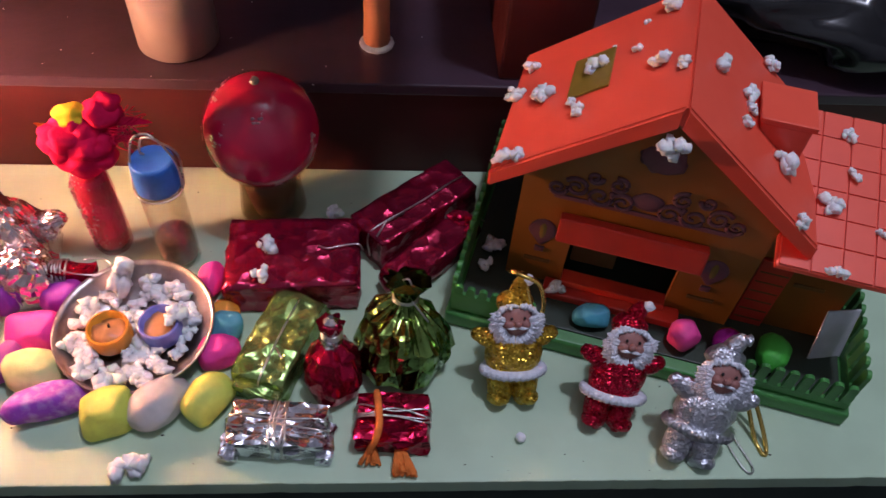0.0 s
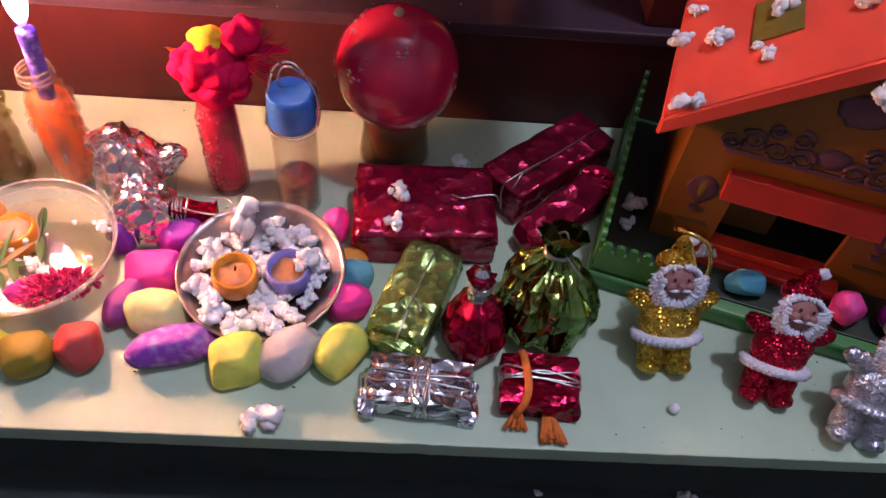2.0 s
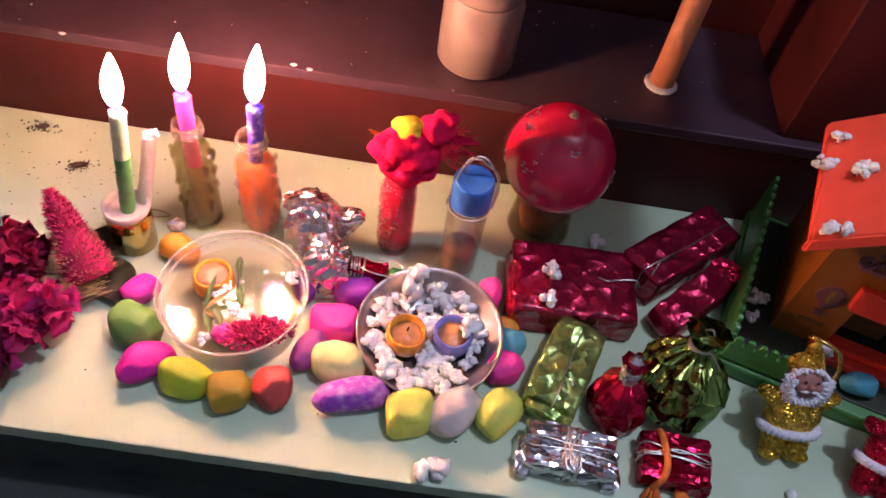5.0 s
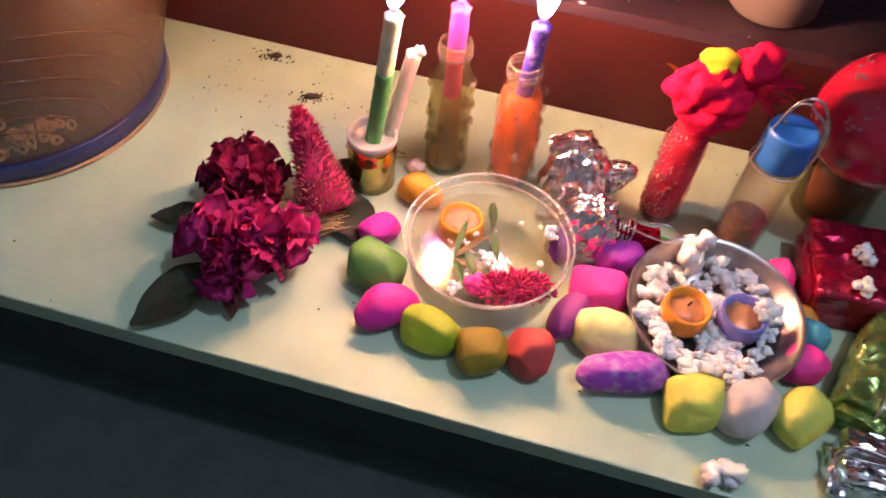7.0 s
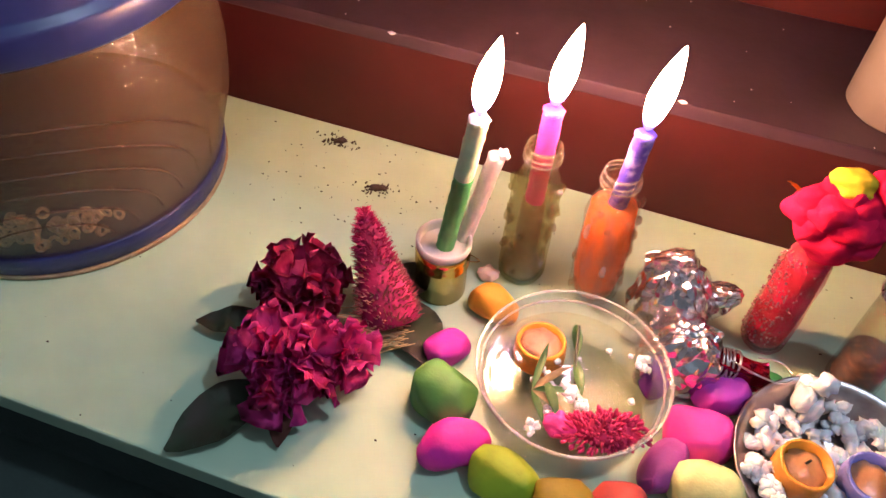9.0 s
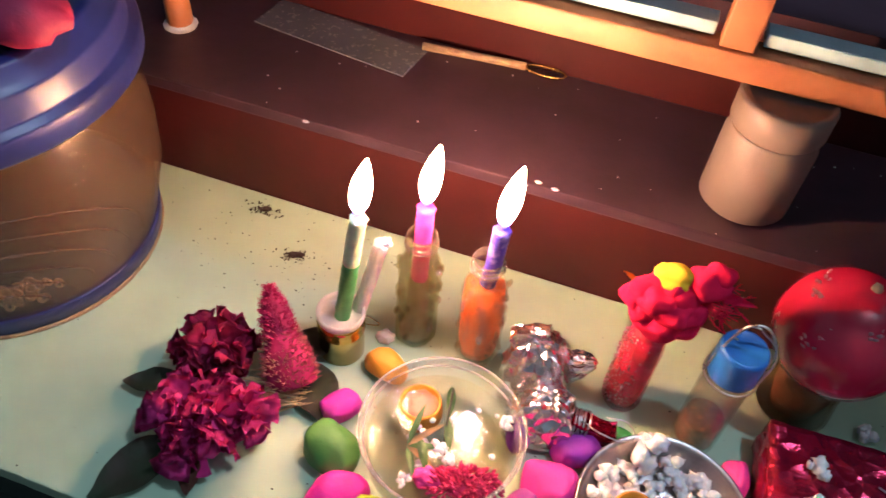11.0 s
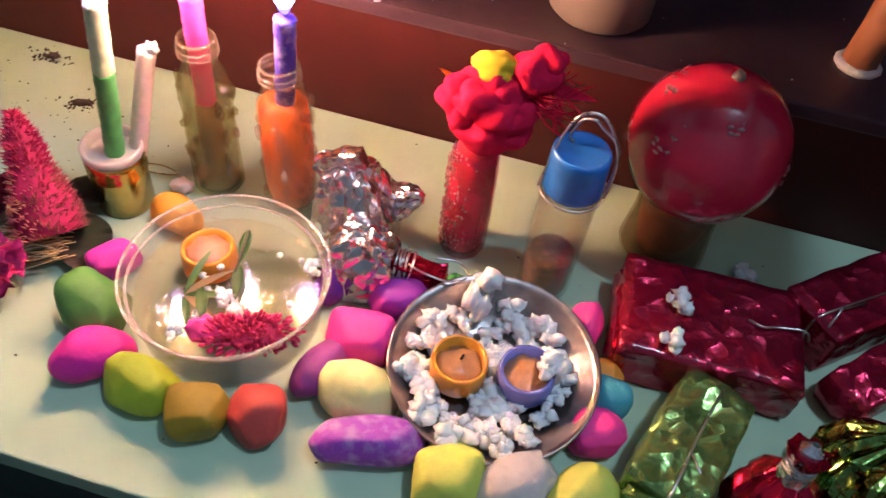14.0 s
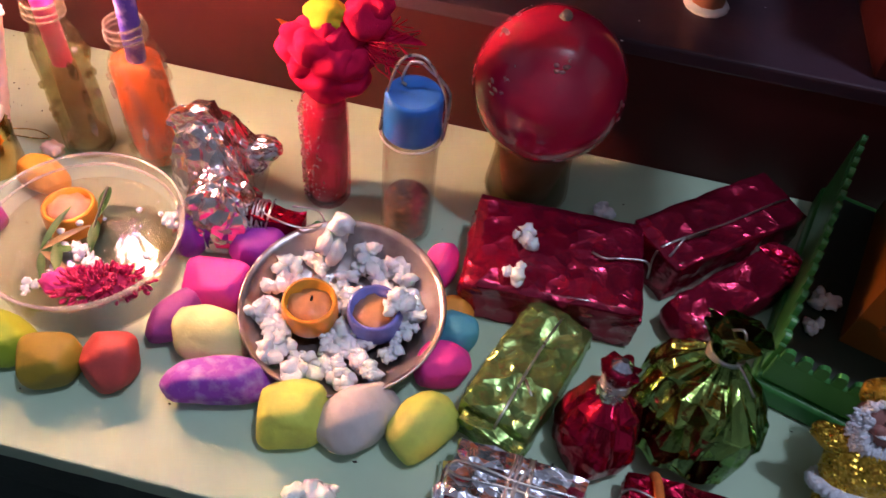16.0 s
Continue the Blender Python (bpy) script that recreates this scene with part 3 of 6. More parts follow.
# ---- wooden rack on the ledge ----
def rack():
    e = thing("wooden_rack", "orange-brown wooden rack with pale blue slats standing on the ledge", "rack")
    part("rail", box(-0.64, 0.125, 0.787, 0.812, 0.213, 0.236, 0.002), M["wood"], e)
    for x, y in ((0.109, 0.794), (-0.626, 0.817)):
        leg = part("leg", lathe([(0.013, LEDGE), (0.012, LEDGE + 0.03), (0.0125, 0.214)], 10), M["wood"], e)
        leg.location = (x, y, 0)
        foot = part("foot", lathe([(0.016, LEDGE), (0.017, LEDGE + 0.002), (0.014, LEDGE + 0.005)], 12), M["white_card"], leg, "white paint ring round the foot")
    # braces run on out of view to carry the added board
    part("brace", box(-0.138, -0.112, 0.79, 0.81, 0.236, 0.62, 0.002), M["wood"], e)
    part("brace", box(-0.42, -0.395, 0.79, 0.81, 0.236, 0.62, 0.002), M["wood"], e)
    # added unseen board: keeps the room lamp off the ledge and rear strip
    part("unseen_shade_board", box(-0.66, 0.24, 0.6255, 0.84, 0.62, 0.636, 0.002), M["wood"], e)
    part("slat", box(-0.39, -0.143, 0.80, 0.818, 0.238, 0.249, 0.001), M["pale_blue"], e, "pale blue painted slat")
    part("slat", box(-0.107, 0.12, 0.80, 0.818, 0.238, 0.249, 0.001), M["pale_blue"], e, "pale blue painted slat")


rack()


def pot():
    e = thing("plastic_pot", "cloudy white plastic bottle with a flat top on the ledge", "bottle", pose(-0.075, 0.79, LEDGE))
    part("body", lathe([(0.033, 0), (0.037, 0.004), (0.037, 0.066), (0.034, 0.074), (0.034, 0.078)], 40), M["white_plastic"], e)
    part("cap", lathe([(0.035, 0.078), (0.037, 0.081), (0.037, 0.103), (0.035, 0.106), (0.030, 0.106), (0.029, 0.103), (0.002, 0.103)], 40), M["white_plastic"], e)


pot()
solo("plastic_strip", moved(box(-0.085, 0.085, -0.026, 0.026, 0.0, 0.0015, 0.0005), pose(-0.477, 0.866, LEDGE, 0, 0, -8)), M["film"], "smoky translucent plastic strip lying on the ledge", "strip", smooth=False)


def stick():
    e = thing("wire_stick", "thin brown stick ending in a wire loop on the ledge", "stick")
    part("rod", tube([(-0.395, 0.880, LEDGE + 0.004), (-0.34, 0.886, LEDGE + 0.004), (-0.292, 0.890, LEDGE + 0.004)], 0.004, 8), M["olive_sand"], e)
    part("loop", tube(loop_pts((-0.272, 0.89, LEDGE + 0.004), 0.02, 0.008, 18), 0.0012), M["gold_thread"], e, "bent wire loop")


stick()
bag = solo("plastic_bag", blob(0.20, 0.08, 0.055, 5, 0.5, 2.2, 4, 1, (0.62, 0.83, LEDGE + 0.05)), M["black_plastic"], "crumpled glossy black plastic bag on the ledge", "bag")

# ---- big jar ----
def jar():
    e = thing("storage_jar", "large clear plastic jar with a deep blue lid and base ring", "jar", pose(-0.678, 0.60, 0))
    R = 0.138
    part("base_ring", lathe([(0.1222, 0.005), (0.1240, 0.006), (0.1252, 0.021), (0.1242, 0.0225), (0.1220, 0.0215)], 64), M["navy"], e, "deep blue base ring")
    part("body", lathe([(0.1175, 0.0), (0.121, 0.002), (0.1225, 0.02), (0.128, 0.045), (0.136, 0.075), (R, 0.11), (0.136, 0.14), (0.131, 0.168), (0.131, 0.188), (0.128, 0.188), (0.129, 0.15), (0.134, 0.11), (0.13, 0.07), (0.1195, 0.022), (0.1185, 0.001)], 64, 0.02, 4), M["jar"], e, "cloudy clear plastic with moulded arcs")
    part("foot_rim", tube(loop_pts((0, 0, 0.0026), 0.1225, 0.1225, 60), 0.0026, 8), M["olive_sand"], e, "amber rim at the foot")
    side = ([0.0, 0.02, 0.045, 0.075, 0.11, 0.14, 0.166], [0.1215, 0.1228, 0.1284, 0.1364, 0.1384, 0.1364, 0.1314])
    for i in range(6):
        rho, line = 0.034 + 0.016 * i, []
        for ph in np.linspace(0.15, math.pi - 0.15, 22):
            z = 0.026 + rho * math.sin(ph)
            a = -0.95 + rho * math.cos(ph) * 1.25 / 0.132
            r = float(np.interp(z, side[0], side[1]))
            line.append((r * math.cos(a), r * math.sin(a), z))
        part("moulded_arc", tube(line, 0.0007, 5), M["mold"], e)
    part("lid", lathe([(0.130, 0.184), (0.143, 0.185), (0.1445, 0.187), (0.1450, 0.203), (0.1435, 0.206), (0.1375, 0.2075), (0.1365, 0.210), (0.1345, 0.226), (0.1325, 0.229), (0.1265, 0.231), (0.124, 0.241), (0.121, 0.243), (0.112, 0.243), (0.108, 0.236), (0.01, 0.236)], 72), M["navy"], e, "deep blue screw lid")
    for i in range(60):
        a, r = random.gauss(-0.95, 0.22), R * random.uniform(0.7, 0.84)
        bead = part("bead", tube(loop_pts((0, 0, 0), 0.0034, 0.0034, 10), 0.0013, 5), M["foam"], e)
        bead.matrix_local = pose(r * math.cos(a), r * math.sin(a), 0.022 + random.uniform(0, 0.02), random.uniform(0, 90), random.uniform(0, 90), 0)
    return e


jar()
toy = thing("cloth_toy", "pale green and raspberry soft toy lying on the jar lid", "toy", pose(-0.65, 0.60, 0.238))
part("green_pad", blob(0.045, 0.022, 0.02, 3, 0.25, 2, 3, 1, (0.02, -0.045, 0.018)), M["toy_green"], toy, "pale green padded lobe")
part("pink_pad", blob(0.055, 0.03, 0.022, 4, 0.25, 2, 3, 1, (0.055, -0.01, 0.02)), M["toy_pink"], toy, "raspberry padded lobe")
part("red_pad", blob(0.05, 0.03, 0.02, 6, 0.25, 2, 3, 1, (-0.03, -0.03, 0.018)), M["red_plastic"], toy, "dull red padded lobe")


# ---- candles and bottles ----
def flame_parts(parent, p, height, lean):
    x, y, z = p
    prof = [(0.0026, 0), (0.0048, 0.08), (0.0066, 0.2), (0.0075, 0.34), (0.0074, 0.46), (0.0063, 0.62), (0.0043, 0.78), (0.0021, 0.92), (0.0003, 1.0)]
    bm = lathe([(r, 0.004 + t * height) for r, t in prof], 20)
    for v in bm.verts:
        k = v.co.z / height
        v.co += Vector((lean * k * math.sqrt(abs(k)) + x, y, z))
    f = part("flame", bm, M["flame"], parent, "bright yellow-white candle flame")
    bm = lathe([(0.001, 0.0005), (0.0036, 0.0045), (0.0042, 0.008), (0.003, 0.0095)], 12)
    for v in bm.verts:
        v.co += Vector((x, y, z))
    part("flame_root", bm, M["flame_base"], f, "bluish root of the flame")
    part("wick", tube([(x, y, z - 0.006), (x, y, z + 0.002), (x + 0.001, y, z + 0.005)], 0.0009, 6), M["wick"], parent, "charred black wick")


def candle(parent, a, b, r, mats, split=0.6):
    a, b = Vector(a), Vector(b)
    pts = lambda t0, t1, n=8: [a.lerp(b, t0 + (t1 - t0) * i / n) for i in range(n + 1)]
    def rough_tube(ps, rr):
        bm = tube(ps, rr, 14)
        for v in bm.verts:
            v.co += noise.noise_vector(v.co * 260) * rr * 0.13
        return bm
    if len(mats) == 1:
        part("shaft", rough_tube(pts(0, 1), r), mats[0], parent)
    else:
        part("shaft", rough_tube(pts(0, split), r), mats[0], parent)
        part("upper_shaft", rough_tube(pts(split, 1), r * 0.98), mats[1], parent)
    part("melted_rim", blob(r * 1.08, r * 1.08, r * 0.5, 3, 0.35, 3, 2, 1, b), mats[-1], parent, "melted wax rim")


def bottle(name, label, m, R, H, glass, fill, fill_h, seed, neck=0.62, bumps=True, wide=1.0):
    e = thing(name, label, "bottle", m)
    prof = [(R * 0.9, 0), (R, 0.004), (R * 1.02, H * 0.3), (R * 0.97, H * 0.5), (R, H * 0.66), (R * 0.92, H * 0.76), (R * neck, H * 0.86), (R * neck, H * 0.9), (R * (neck + 0.1), H * 0.91), (R * (neck + 0.1), H * 0.935), (R * neck, H * 0.945), (R * (neck + 0.09), H * 0.96), (R * (neck + 0.06), H), (R * (neck - 0.06), H), (R * (neck - 0.1), H * 0.88), (R * 0.86, H * 0.74), (R * 0.92, H * 0.4), (R * 0.85, 0.004)]
    prof = [p for q in zip(prof, prof[1:]) for p in (q[0], ((q[0][0] + q[1][0]) / 2, (q[0][1] + q[1][1]) / 2))] + prof[-1:]
    part("glass", lathe(prof, 48, 0.06, seed), glass, e)
    part("filling", lathe([(R * 0.78, 0.005), (R * 0.84, 0.01), (R * 0.84 * wide, fill_h * 0.25), (R * 0.86 * wide, fill_h * 0.6), (R * 0.78 * wide, fill_h * 0.97), (R * 0.3, fill_h)], 28, 0.05, seed), fill, e, "coloured filling showing through the glass")
    for z, rr in ((H * 0.995, neck + 0.03), (H * 0.955, neck + 0.1), (H * 0.922, neck + 0.11)):
        part("neck_ring", tube(loop_pts((0, 0, z), R * rr, R * rr, 30), 0.0007, 8), M["neck"], e)
    if bumps:
        rnd = random.Random(seed)
        for i in range(34):
            a, z = rnd.uniform(0, 6.28), rnd.uniform(0.08, 0.78) * H
            b = part("drip", blob(0.0022, 0.0022, rnd.uniform(0.002, 0.008), i, 0.4, 2, 2), M["rim"] if i % 7 == 0 else glass, e)
            b.location = (R * math.cos(a), R * math.sin(a), z)
    return e


def gold_cup():
    e = thing("gold_cup", "small gold-plated cup with white lining used as candle holder", "cup", pose(-0.355, 0.590, 0))
    part("shell", lathe([(0.0175, 0), (0.0185, 0.001), (0.0185, 0.03), (0.0195, 0.032), (0.0185, 0.034), (0.0195, 0.0365), (0.0185, 0.039), (0.0195, 0.041), (0.0185, 0.043), (0.0185, 0.045), (0.0172, 0.0445), (0.0172, 0.005), (0.001, 0.004)], 40), M["gold"], e)
    part("lining", lathe([(0.0187, 0.045), (0.0195, 0.047), (0.0195, 0.052), (0.018, 0.0525), (0.0165, 0.05), (0.0165, 0.012), (0.001, 0.011)], 40), M["lining"], e, "off-white plastic lining")


gold_cup()
c = thing("green_candle", "lit candle, green below and creamy above, leaning in a gold cup", "candle", group="lit candles")
candle(c, (-0.358, 0.590, 0.012), (-0.341, 0.594, 0.157), 0.0064, (M["green_wax"], M["cream_wax"]), 0.68)
flame_parts(c, (-0.341, 0.594, 0.160), 0.051, 0.006)
c = thing("stub_candle", "unlit pale pink candle stub leaning in a gold cup", "candle")
candle(c, (-0.350, 0.596, 0.012), (-0.332, 0.617, 0.113), 0.0058, (M["pale_wax"],))
part("drip", blob(0.0045, 0.0035, 0.004, 6, 0.6, 2, 3, 1, (-0.328, 0.617, 0.116)), M["foam"], c, "white drooping wax tip")
part("wick", tube([(-0.332, 0.617, 0.112), (-0.330, 0.617, 0.120)], 0.001), M["foam"], c)
bottle("olive_bottle", "small olive glass bottle with knobbly drips holding a candle", pose(-0.304, 0.628, 0), 0.0170, 0.123, M["glass_olive"], M["olive_sand"], 0.076, 2, 0.64, wide=0.6)
c = thing("pink_candle", "lit bright pink candle stuck in an olive glass bottle", "candle", group="lit candles")
candle(c, (-0.304, 0.628, 0.070), (-0.303, 0.628, 0.151), 0.0066, (M["pink_wax"],))
flame_parts(c, (-0.303, 0.628, 0.154), 0.055, 0.006)
bottle("orange_bottle", "small glass bottle with orange filling holding a candle", pose(-0.249, 0.630, 0, 0, -1.5), 0.0182, 0.117, M["glass_pale"], M["orange_fill"], 0.09, 5, 0.62, wide=1.1)
c = thing("violet_candle", "lit violet candle flecked with white in an orange bottle", "candle", group="lit candles")
candle(c, (-0.250, 0.630, 0.082), (-0.246, 0.630, 0.149), 0.0064, (M["violet_wax"],))
flame_parts(c, (-0.246, 0.630, 0.152), 0.057, 0.006)
red = bottle("red_bottle", "small glass bottle with crimson filling and glitter", pose(-0.125, 0.631, 0), 0.0160, 0.112, M["glass_rose"], M["red_fill"], 0.092, 8, bumps=False, wide=1.06)
flecks, rnd = bmesh.new(), random.Random(12)
for i in range(230):
    a, z = rnd.gauss(3.7, 0.55), rnd.uniform(0.006, 0.092)
    r = 0.0166 * (1 - max(0, z - 0.08) * 18)
    join(flecks, blob(0.0007, 0.0007, rnd.uniform(0.0005, 0.0014), i, 0.6, 2, 1, 1, (r * math.cos(a), r * math.sin(a), z)))
part("glitter", flecks, M["glitter_dab"], red, "pale glitter frosting on one side of the glass")
part("neck_wire", tube([(0.011 * math.cos(k * 0.9), 0.011 * math.sin(k * 0.9), 0.098 + 0.0008 * k) for k in range(16)], 0.0006, 5), M["wire"], red, "thin wire wound round the neck")


def felt_flower():
    e = thing("felt_flower", "red felt flower with a yellow middle stuck in a bottle", "flower", pose(-0.119, 0.637, 0.110) @ Matrix.Scale(0.8, 4))
    rnd = random.Random(4)
    for p, s in (((-0.024, -0.004, 0.02), 0.017), ((-0.018, -0.01, 0.006), 0.015), ((-0.004, -0.016, 0.0), 0.017), ((0.012, -0.01, 0.002), 0.016), ((0.014, -0.008, 0.016), 0.016), ((0.0, 0.012, 0.016), 0.019), ((-0.012, -0.013, 0.024), 0.015), ((0.002, -0.014, 0.018), 0.015), ((0.024, 0.006, 0.045), 0.016), ((0.03, 0.008, 0.056), 0.011), ((0.010, 0.0, 0.028), 0.018), ((-0.006, 0.0, 0.03), 0.018)):
        part("petal", blob(s * 1.18, s * 0.95, s * 1.0, rnd.random() * 90, 0.34, 1.2, 4, 1, p), M["red_cloth"], e)
    part("middle", blob(0.019, 0.014, 0.011, 9, 0.35, 1.3, 4, 1, (-0.003, 0.002, 0.045)), M["yellow_cloth"], e, "yellow felt middle")
    part("orange_tip", leaf_bm(0.02, 0.010, 0.1, 5, 0.002), M["orange_cap"], e, "small orange felt tip").matrix_local = pose(-0.030, 0.004, 0.018, 10, -25, 170)
    for i in range(40):
        a = rnd.uniform(-0.6, 0.9)
        part("fibre", tube([(0.02, 0, 0.03), (0.03 + rnd.uniform(0, 0.01), rnd.uniform(-0.02, 0.02), 0.03 + 0.012 * a), (0.045 + rnd.uniform(0, 0.02), rnd.uniform(-0.02, 0.02), 0.028 + 0.028 * a - 0.006)], 0.0005, 3), M["red_cloth"], e)
    part("tail", leaf_bm(0.045, 0.012, 0.05, 3, 0.001), M["red_cloth"], e).matrix_local = pose(0.024, 0.002, 0.036, 20, 4, 4)
    part("stem", tube([(0, 0, -0.03), (-0.005, 0, 0.0), (0, 0, 0.02)], 0.0015), M["gold_thread"], e)


felt_flower()


def vial():
    e = thing("glass_vial", "clear glass vial with blue cap, rusty crumbs and a wire handle", "vial", pose(-0.064, 0.616, 0))
    R = 0.0175
    part("glass", lathe([(R * 0.9, 0), (R, 0.003), (R, 0.0045), (R, 0.088), (R, 0.09), (R * 0.8, 0.098), (R * 0.76, 0.096), (R * 0.92, 0.088), (R * 0.92, 0.086), (R * 0.92, 0.0065), (R * 0.9, 0.005), (R * 0.84, 0.004), (0.001, 0.004)], 36), M["glass"], e)
    part("crumbs", lathe([(R * 0.80, 0.0045), (R * 0.88, 0.006), (R * 0.89, 0.009), (R * 0.89, 0.029), (R * 0.88, 0.032), (R * 0.82, 0.034), (R * 0.3, 0.036), (0.001, 0.035)], 28, 0.02, 3), M["brown_fill"], e, "rusty brown crumbs")
    part("cap", lathe([(R * 0.96, 0.092), (R * 1.03, 0.0935), (R * 1.03, 0.096), (R * 1.0, 0.117), (R * 0.98, 0.120), (R * 0.92, 0.1218), (R * 0.84, 0.122), (R * 0.8, 0.1215), (0.001, 0.1215)], 40), M["blue_cap"], e, "bright blue plastic cap")
    part("wire_ring", tube(loop_pts((0, 0, 0.091), R * 1.1, R * 1.1, 28), 0.0007), M["wire"], e)
    for dy, top, w in ((-0.004, 0.150, 0.016), (0.005, 0.142, 0.010)):
        part("wire_handle", tube([(-R * 1.1 if w > 0.012 else -0.006, dy, 0.091 if w > 0.012 else 0.122), (-w * 0.9, dy, 0.125), (-w * 0.5, dy, top - 0.004), (0.002, dy * 0.5, top), (w * 0.7, dy, top - 0.006), (R * 1.15, dy, 0.122), (R * 1.1, dy * 0.5, 0.091)], 0.0009), M["wire"], e, "bent wire handle")


vial()


def ball():
    e = thing("red_ball", "glossy red ball dabbed with glitter on a clear cup", "ball", pose(0.012, 0.680, 0))
    part("sphere", blob(0.050, 0.050, 0.051, 1, 0.015, 1.5, 5, 1, (0, 0, 0.097)), M["ball"], e)
    rnd = random.Random(2)
    for i in range(98):
        v = Vector((rnd.gauss(0, 1), rnd.gauss(-0.3, 1), rnd.gauss(0.2, 1))).normalized()
        if i % 7:
            v = (last + Vector((rnd.gauss(0, 0.07), rnd.gauss(0, 0.07), rnd.gauss(0, 0.07)))).normalized()
        else:
            last = v
        b = part("glitter_dab", blob(0.0019, 0.0012, 0.0004, i, 0.9, 3, 2), M["glitter_dab"], e)
        b.matrix_local = Matrix.Translation(Vector((0, 0, 0.097)) + v * 0.0502) @ v.to_track_quat("Z", "Y").to_matrix().to_4x4()
    part("stub", blob(0.004, 0.004, 0.004, 2, 0.3, 2, 2, 1, (0, 0, 0.149)), M["white_plastic"], e)
    s = thing("clear_cup", "upturned smoky clear plastic cup under the red ball", "cup", pose(0.012, 0.680, 0))
    part("wall", lathe([(0.030, 0), (0.031, 0.002), (0.028, 0.03), (0.0275, 0.056), (0.026, 0.056), (0.0262, 0.03), (0.029, 0.001)], 40), M["ped"], s)
    part("core", lathe([(0.018, 0.001), (0.022, 0.02), (0.024, 0.034), (0.024, 0.05)], 30), M["ped_in"], s, "tan plastic core")


ball()


# ---- dishes ----
def bottle_cap(e, x, y, z, material, wax, seed, level=0.008):
    prof = [(0.0165, 0), (0.0175, 0.002), (0.0168, 0.016), (0.0160, 0.0175), (0.0142, 0.0175), (0.0138, 0.004), (0.001, 0.0035)]
    bm = lathe(prof, 60)
    for i, v in enumerate(bm.verts):
        if v.co.xy.length > 0.0162 and i % 2 == 0 and 0.001 < v.co.z < 0.017:
            v.co.x, v.co.y = v.co.x * 0.965, v.co.y * 0.965
    cap = solo("bottle_cap", bm, material, "", "bottle cap", pose(x, y, z, 4 * math.sin(seed), 4 * math.cos(seed)), "bottle caps with wax")
    part("wax", blob(0.0135, 0.0135, 0.006, seed, 0.3, 2.2, 3, 1, (0, 0, level)), wax, cap, "amber candle wax")
    return cap


def bowl():
    prof = [(0.030, 0.0), (0.034, 0.0005), (0.048, 0.008), (0.060, 0.021), (0.0625, 0.0245), (0.063, 0.026), (0.0618, 0.0268), (0.0585, 0.0225), (0.046, 0.0095), (0.032, 0.003), (0.001, 0.0025)]
    e = solo("steel_bowl", lathe(prof, 72), M["steel"], "shallow dull steel bowl holding foam scraps", "bowl", pose(-0.081, 0.528, 0.0, 3, 0, 0))
    b = bottle_cap(e, -0.101, 0.522, 0.011, M["orange_cap"], M["wax"], 1)
    tagged(b, "orange plastic bottle cap filled with amber wax")
    part("wick", tube([(0, 0.002, 0.012), (0.001, 0.002, 0.019)], 0.0008), M["wick"], b)
    b = bottle_cap(e, -0.061, 0.528, 0.011, M["violet_cap"], M["wax"], 2)
    tagged(b, "violet plastic bottle cap with wax and a foam scrap")
    rnd = random.Random(7)
    spots = [(-0.116, 0.536), (-0.122, 0.520), (-0.118, 0.505), (-0.108, 0.494), (-0.097, 0.489), (-0.084, 0.484), (-0.072, 0.487), (-0.062, 0.497), (-0.074, 0.503), (-0.086, 0.503), (-0.08, 0.516), (-0.081, 0.535), (-0.09, 0.545), (-0.104, 0.547), (-0.075, 0.548), (-0.062, 0.552), (-0.048, 0.548), (-0.046, 0.510), (-0.07, 0.565), (-0.086, 0.560), (-0.11, 0.556), (-0.124, 0.545), (-0.127, 0.531), (-0.129, 0.511), (-0.114, 0.489), (-0.092, 0.478), (-0.066, 0.479), (-0.052, 0.490), (-0.041, 0.524), (-0.040, 0.539), (-0.056, 0.564), (-0.078, 0.572), (-0.096, 0.53), (-0.066, 0.509), (-0.05, 0.53)]
    for i, (x, y) in enumerate(spots):
        d = math.hypot(x + 0.081, y - 0.528)
        z = 0.004 + max(0, d - 0.03) * 0.5
        if i == len(spots) - 1:
            z = 0.027
        o = solo("foam_scrap", chunk(rnd.uniform(0.017, 0.025), 100 + i), M["foam"], "white torn foam scrap lying in the steel bowl" if i < len(spots) - 1 else "white foam scrap on the violet cap", "foam scrap", pose(x, y, z, 0, 0, rnd.uniform(0, 360)), "foam scraps")
    solo("foam_scrap", moved(chunk(0.042, 31), pose(0.008, 0, 0.020, 0, -80, 0)), M["foam"], "tall white foam scrap leaning on the bowl's rim", "foam scrap", pose(-0.097, 0.572, 0.012, -15, 6, 0), "foam scraps")


bowl()


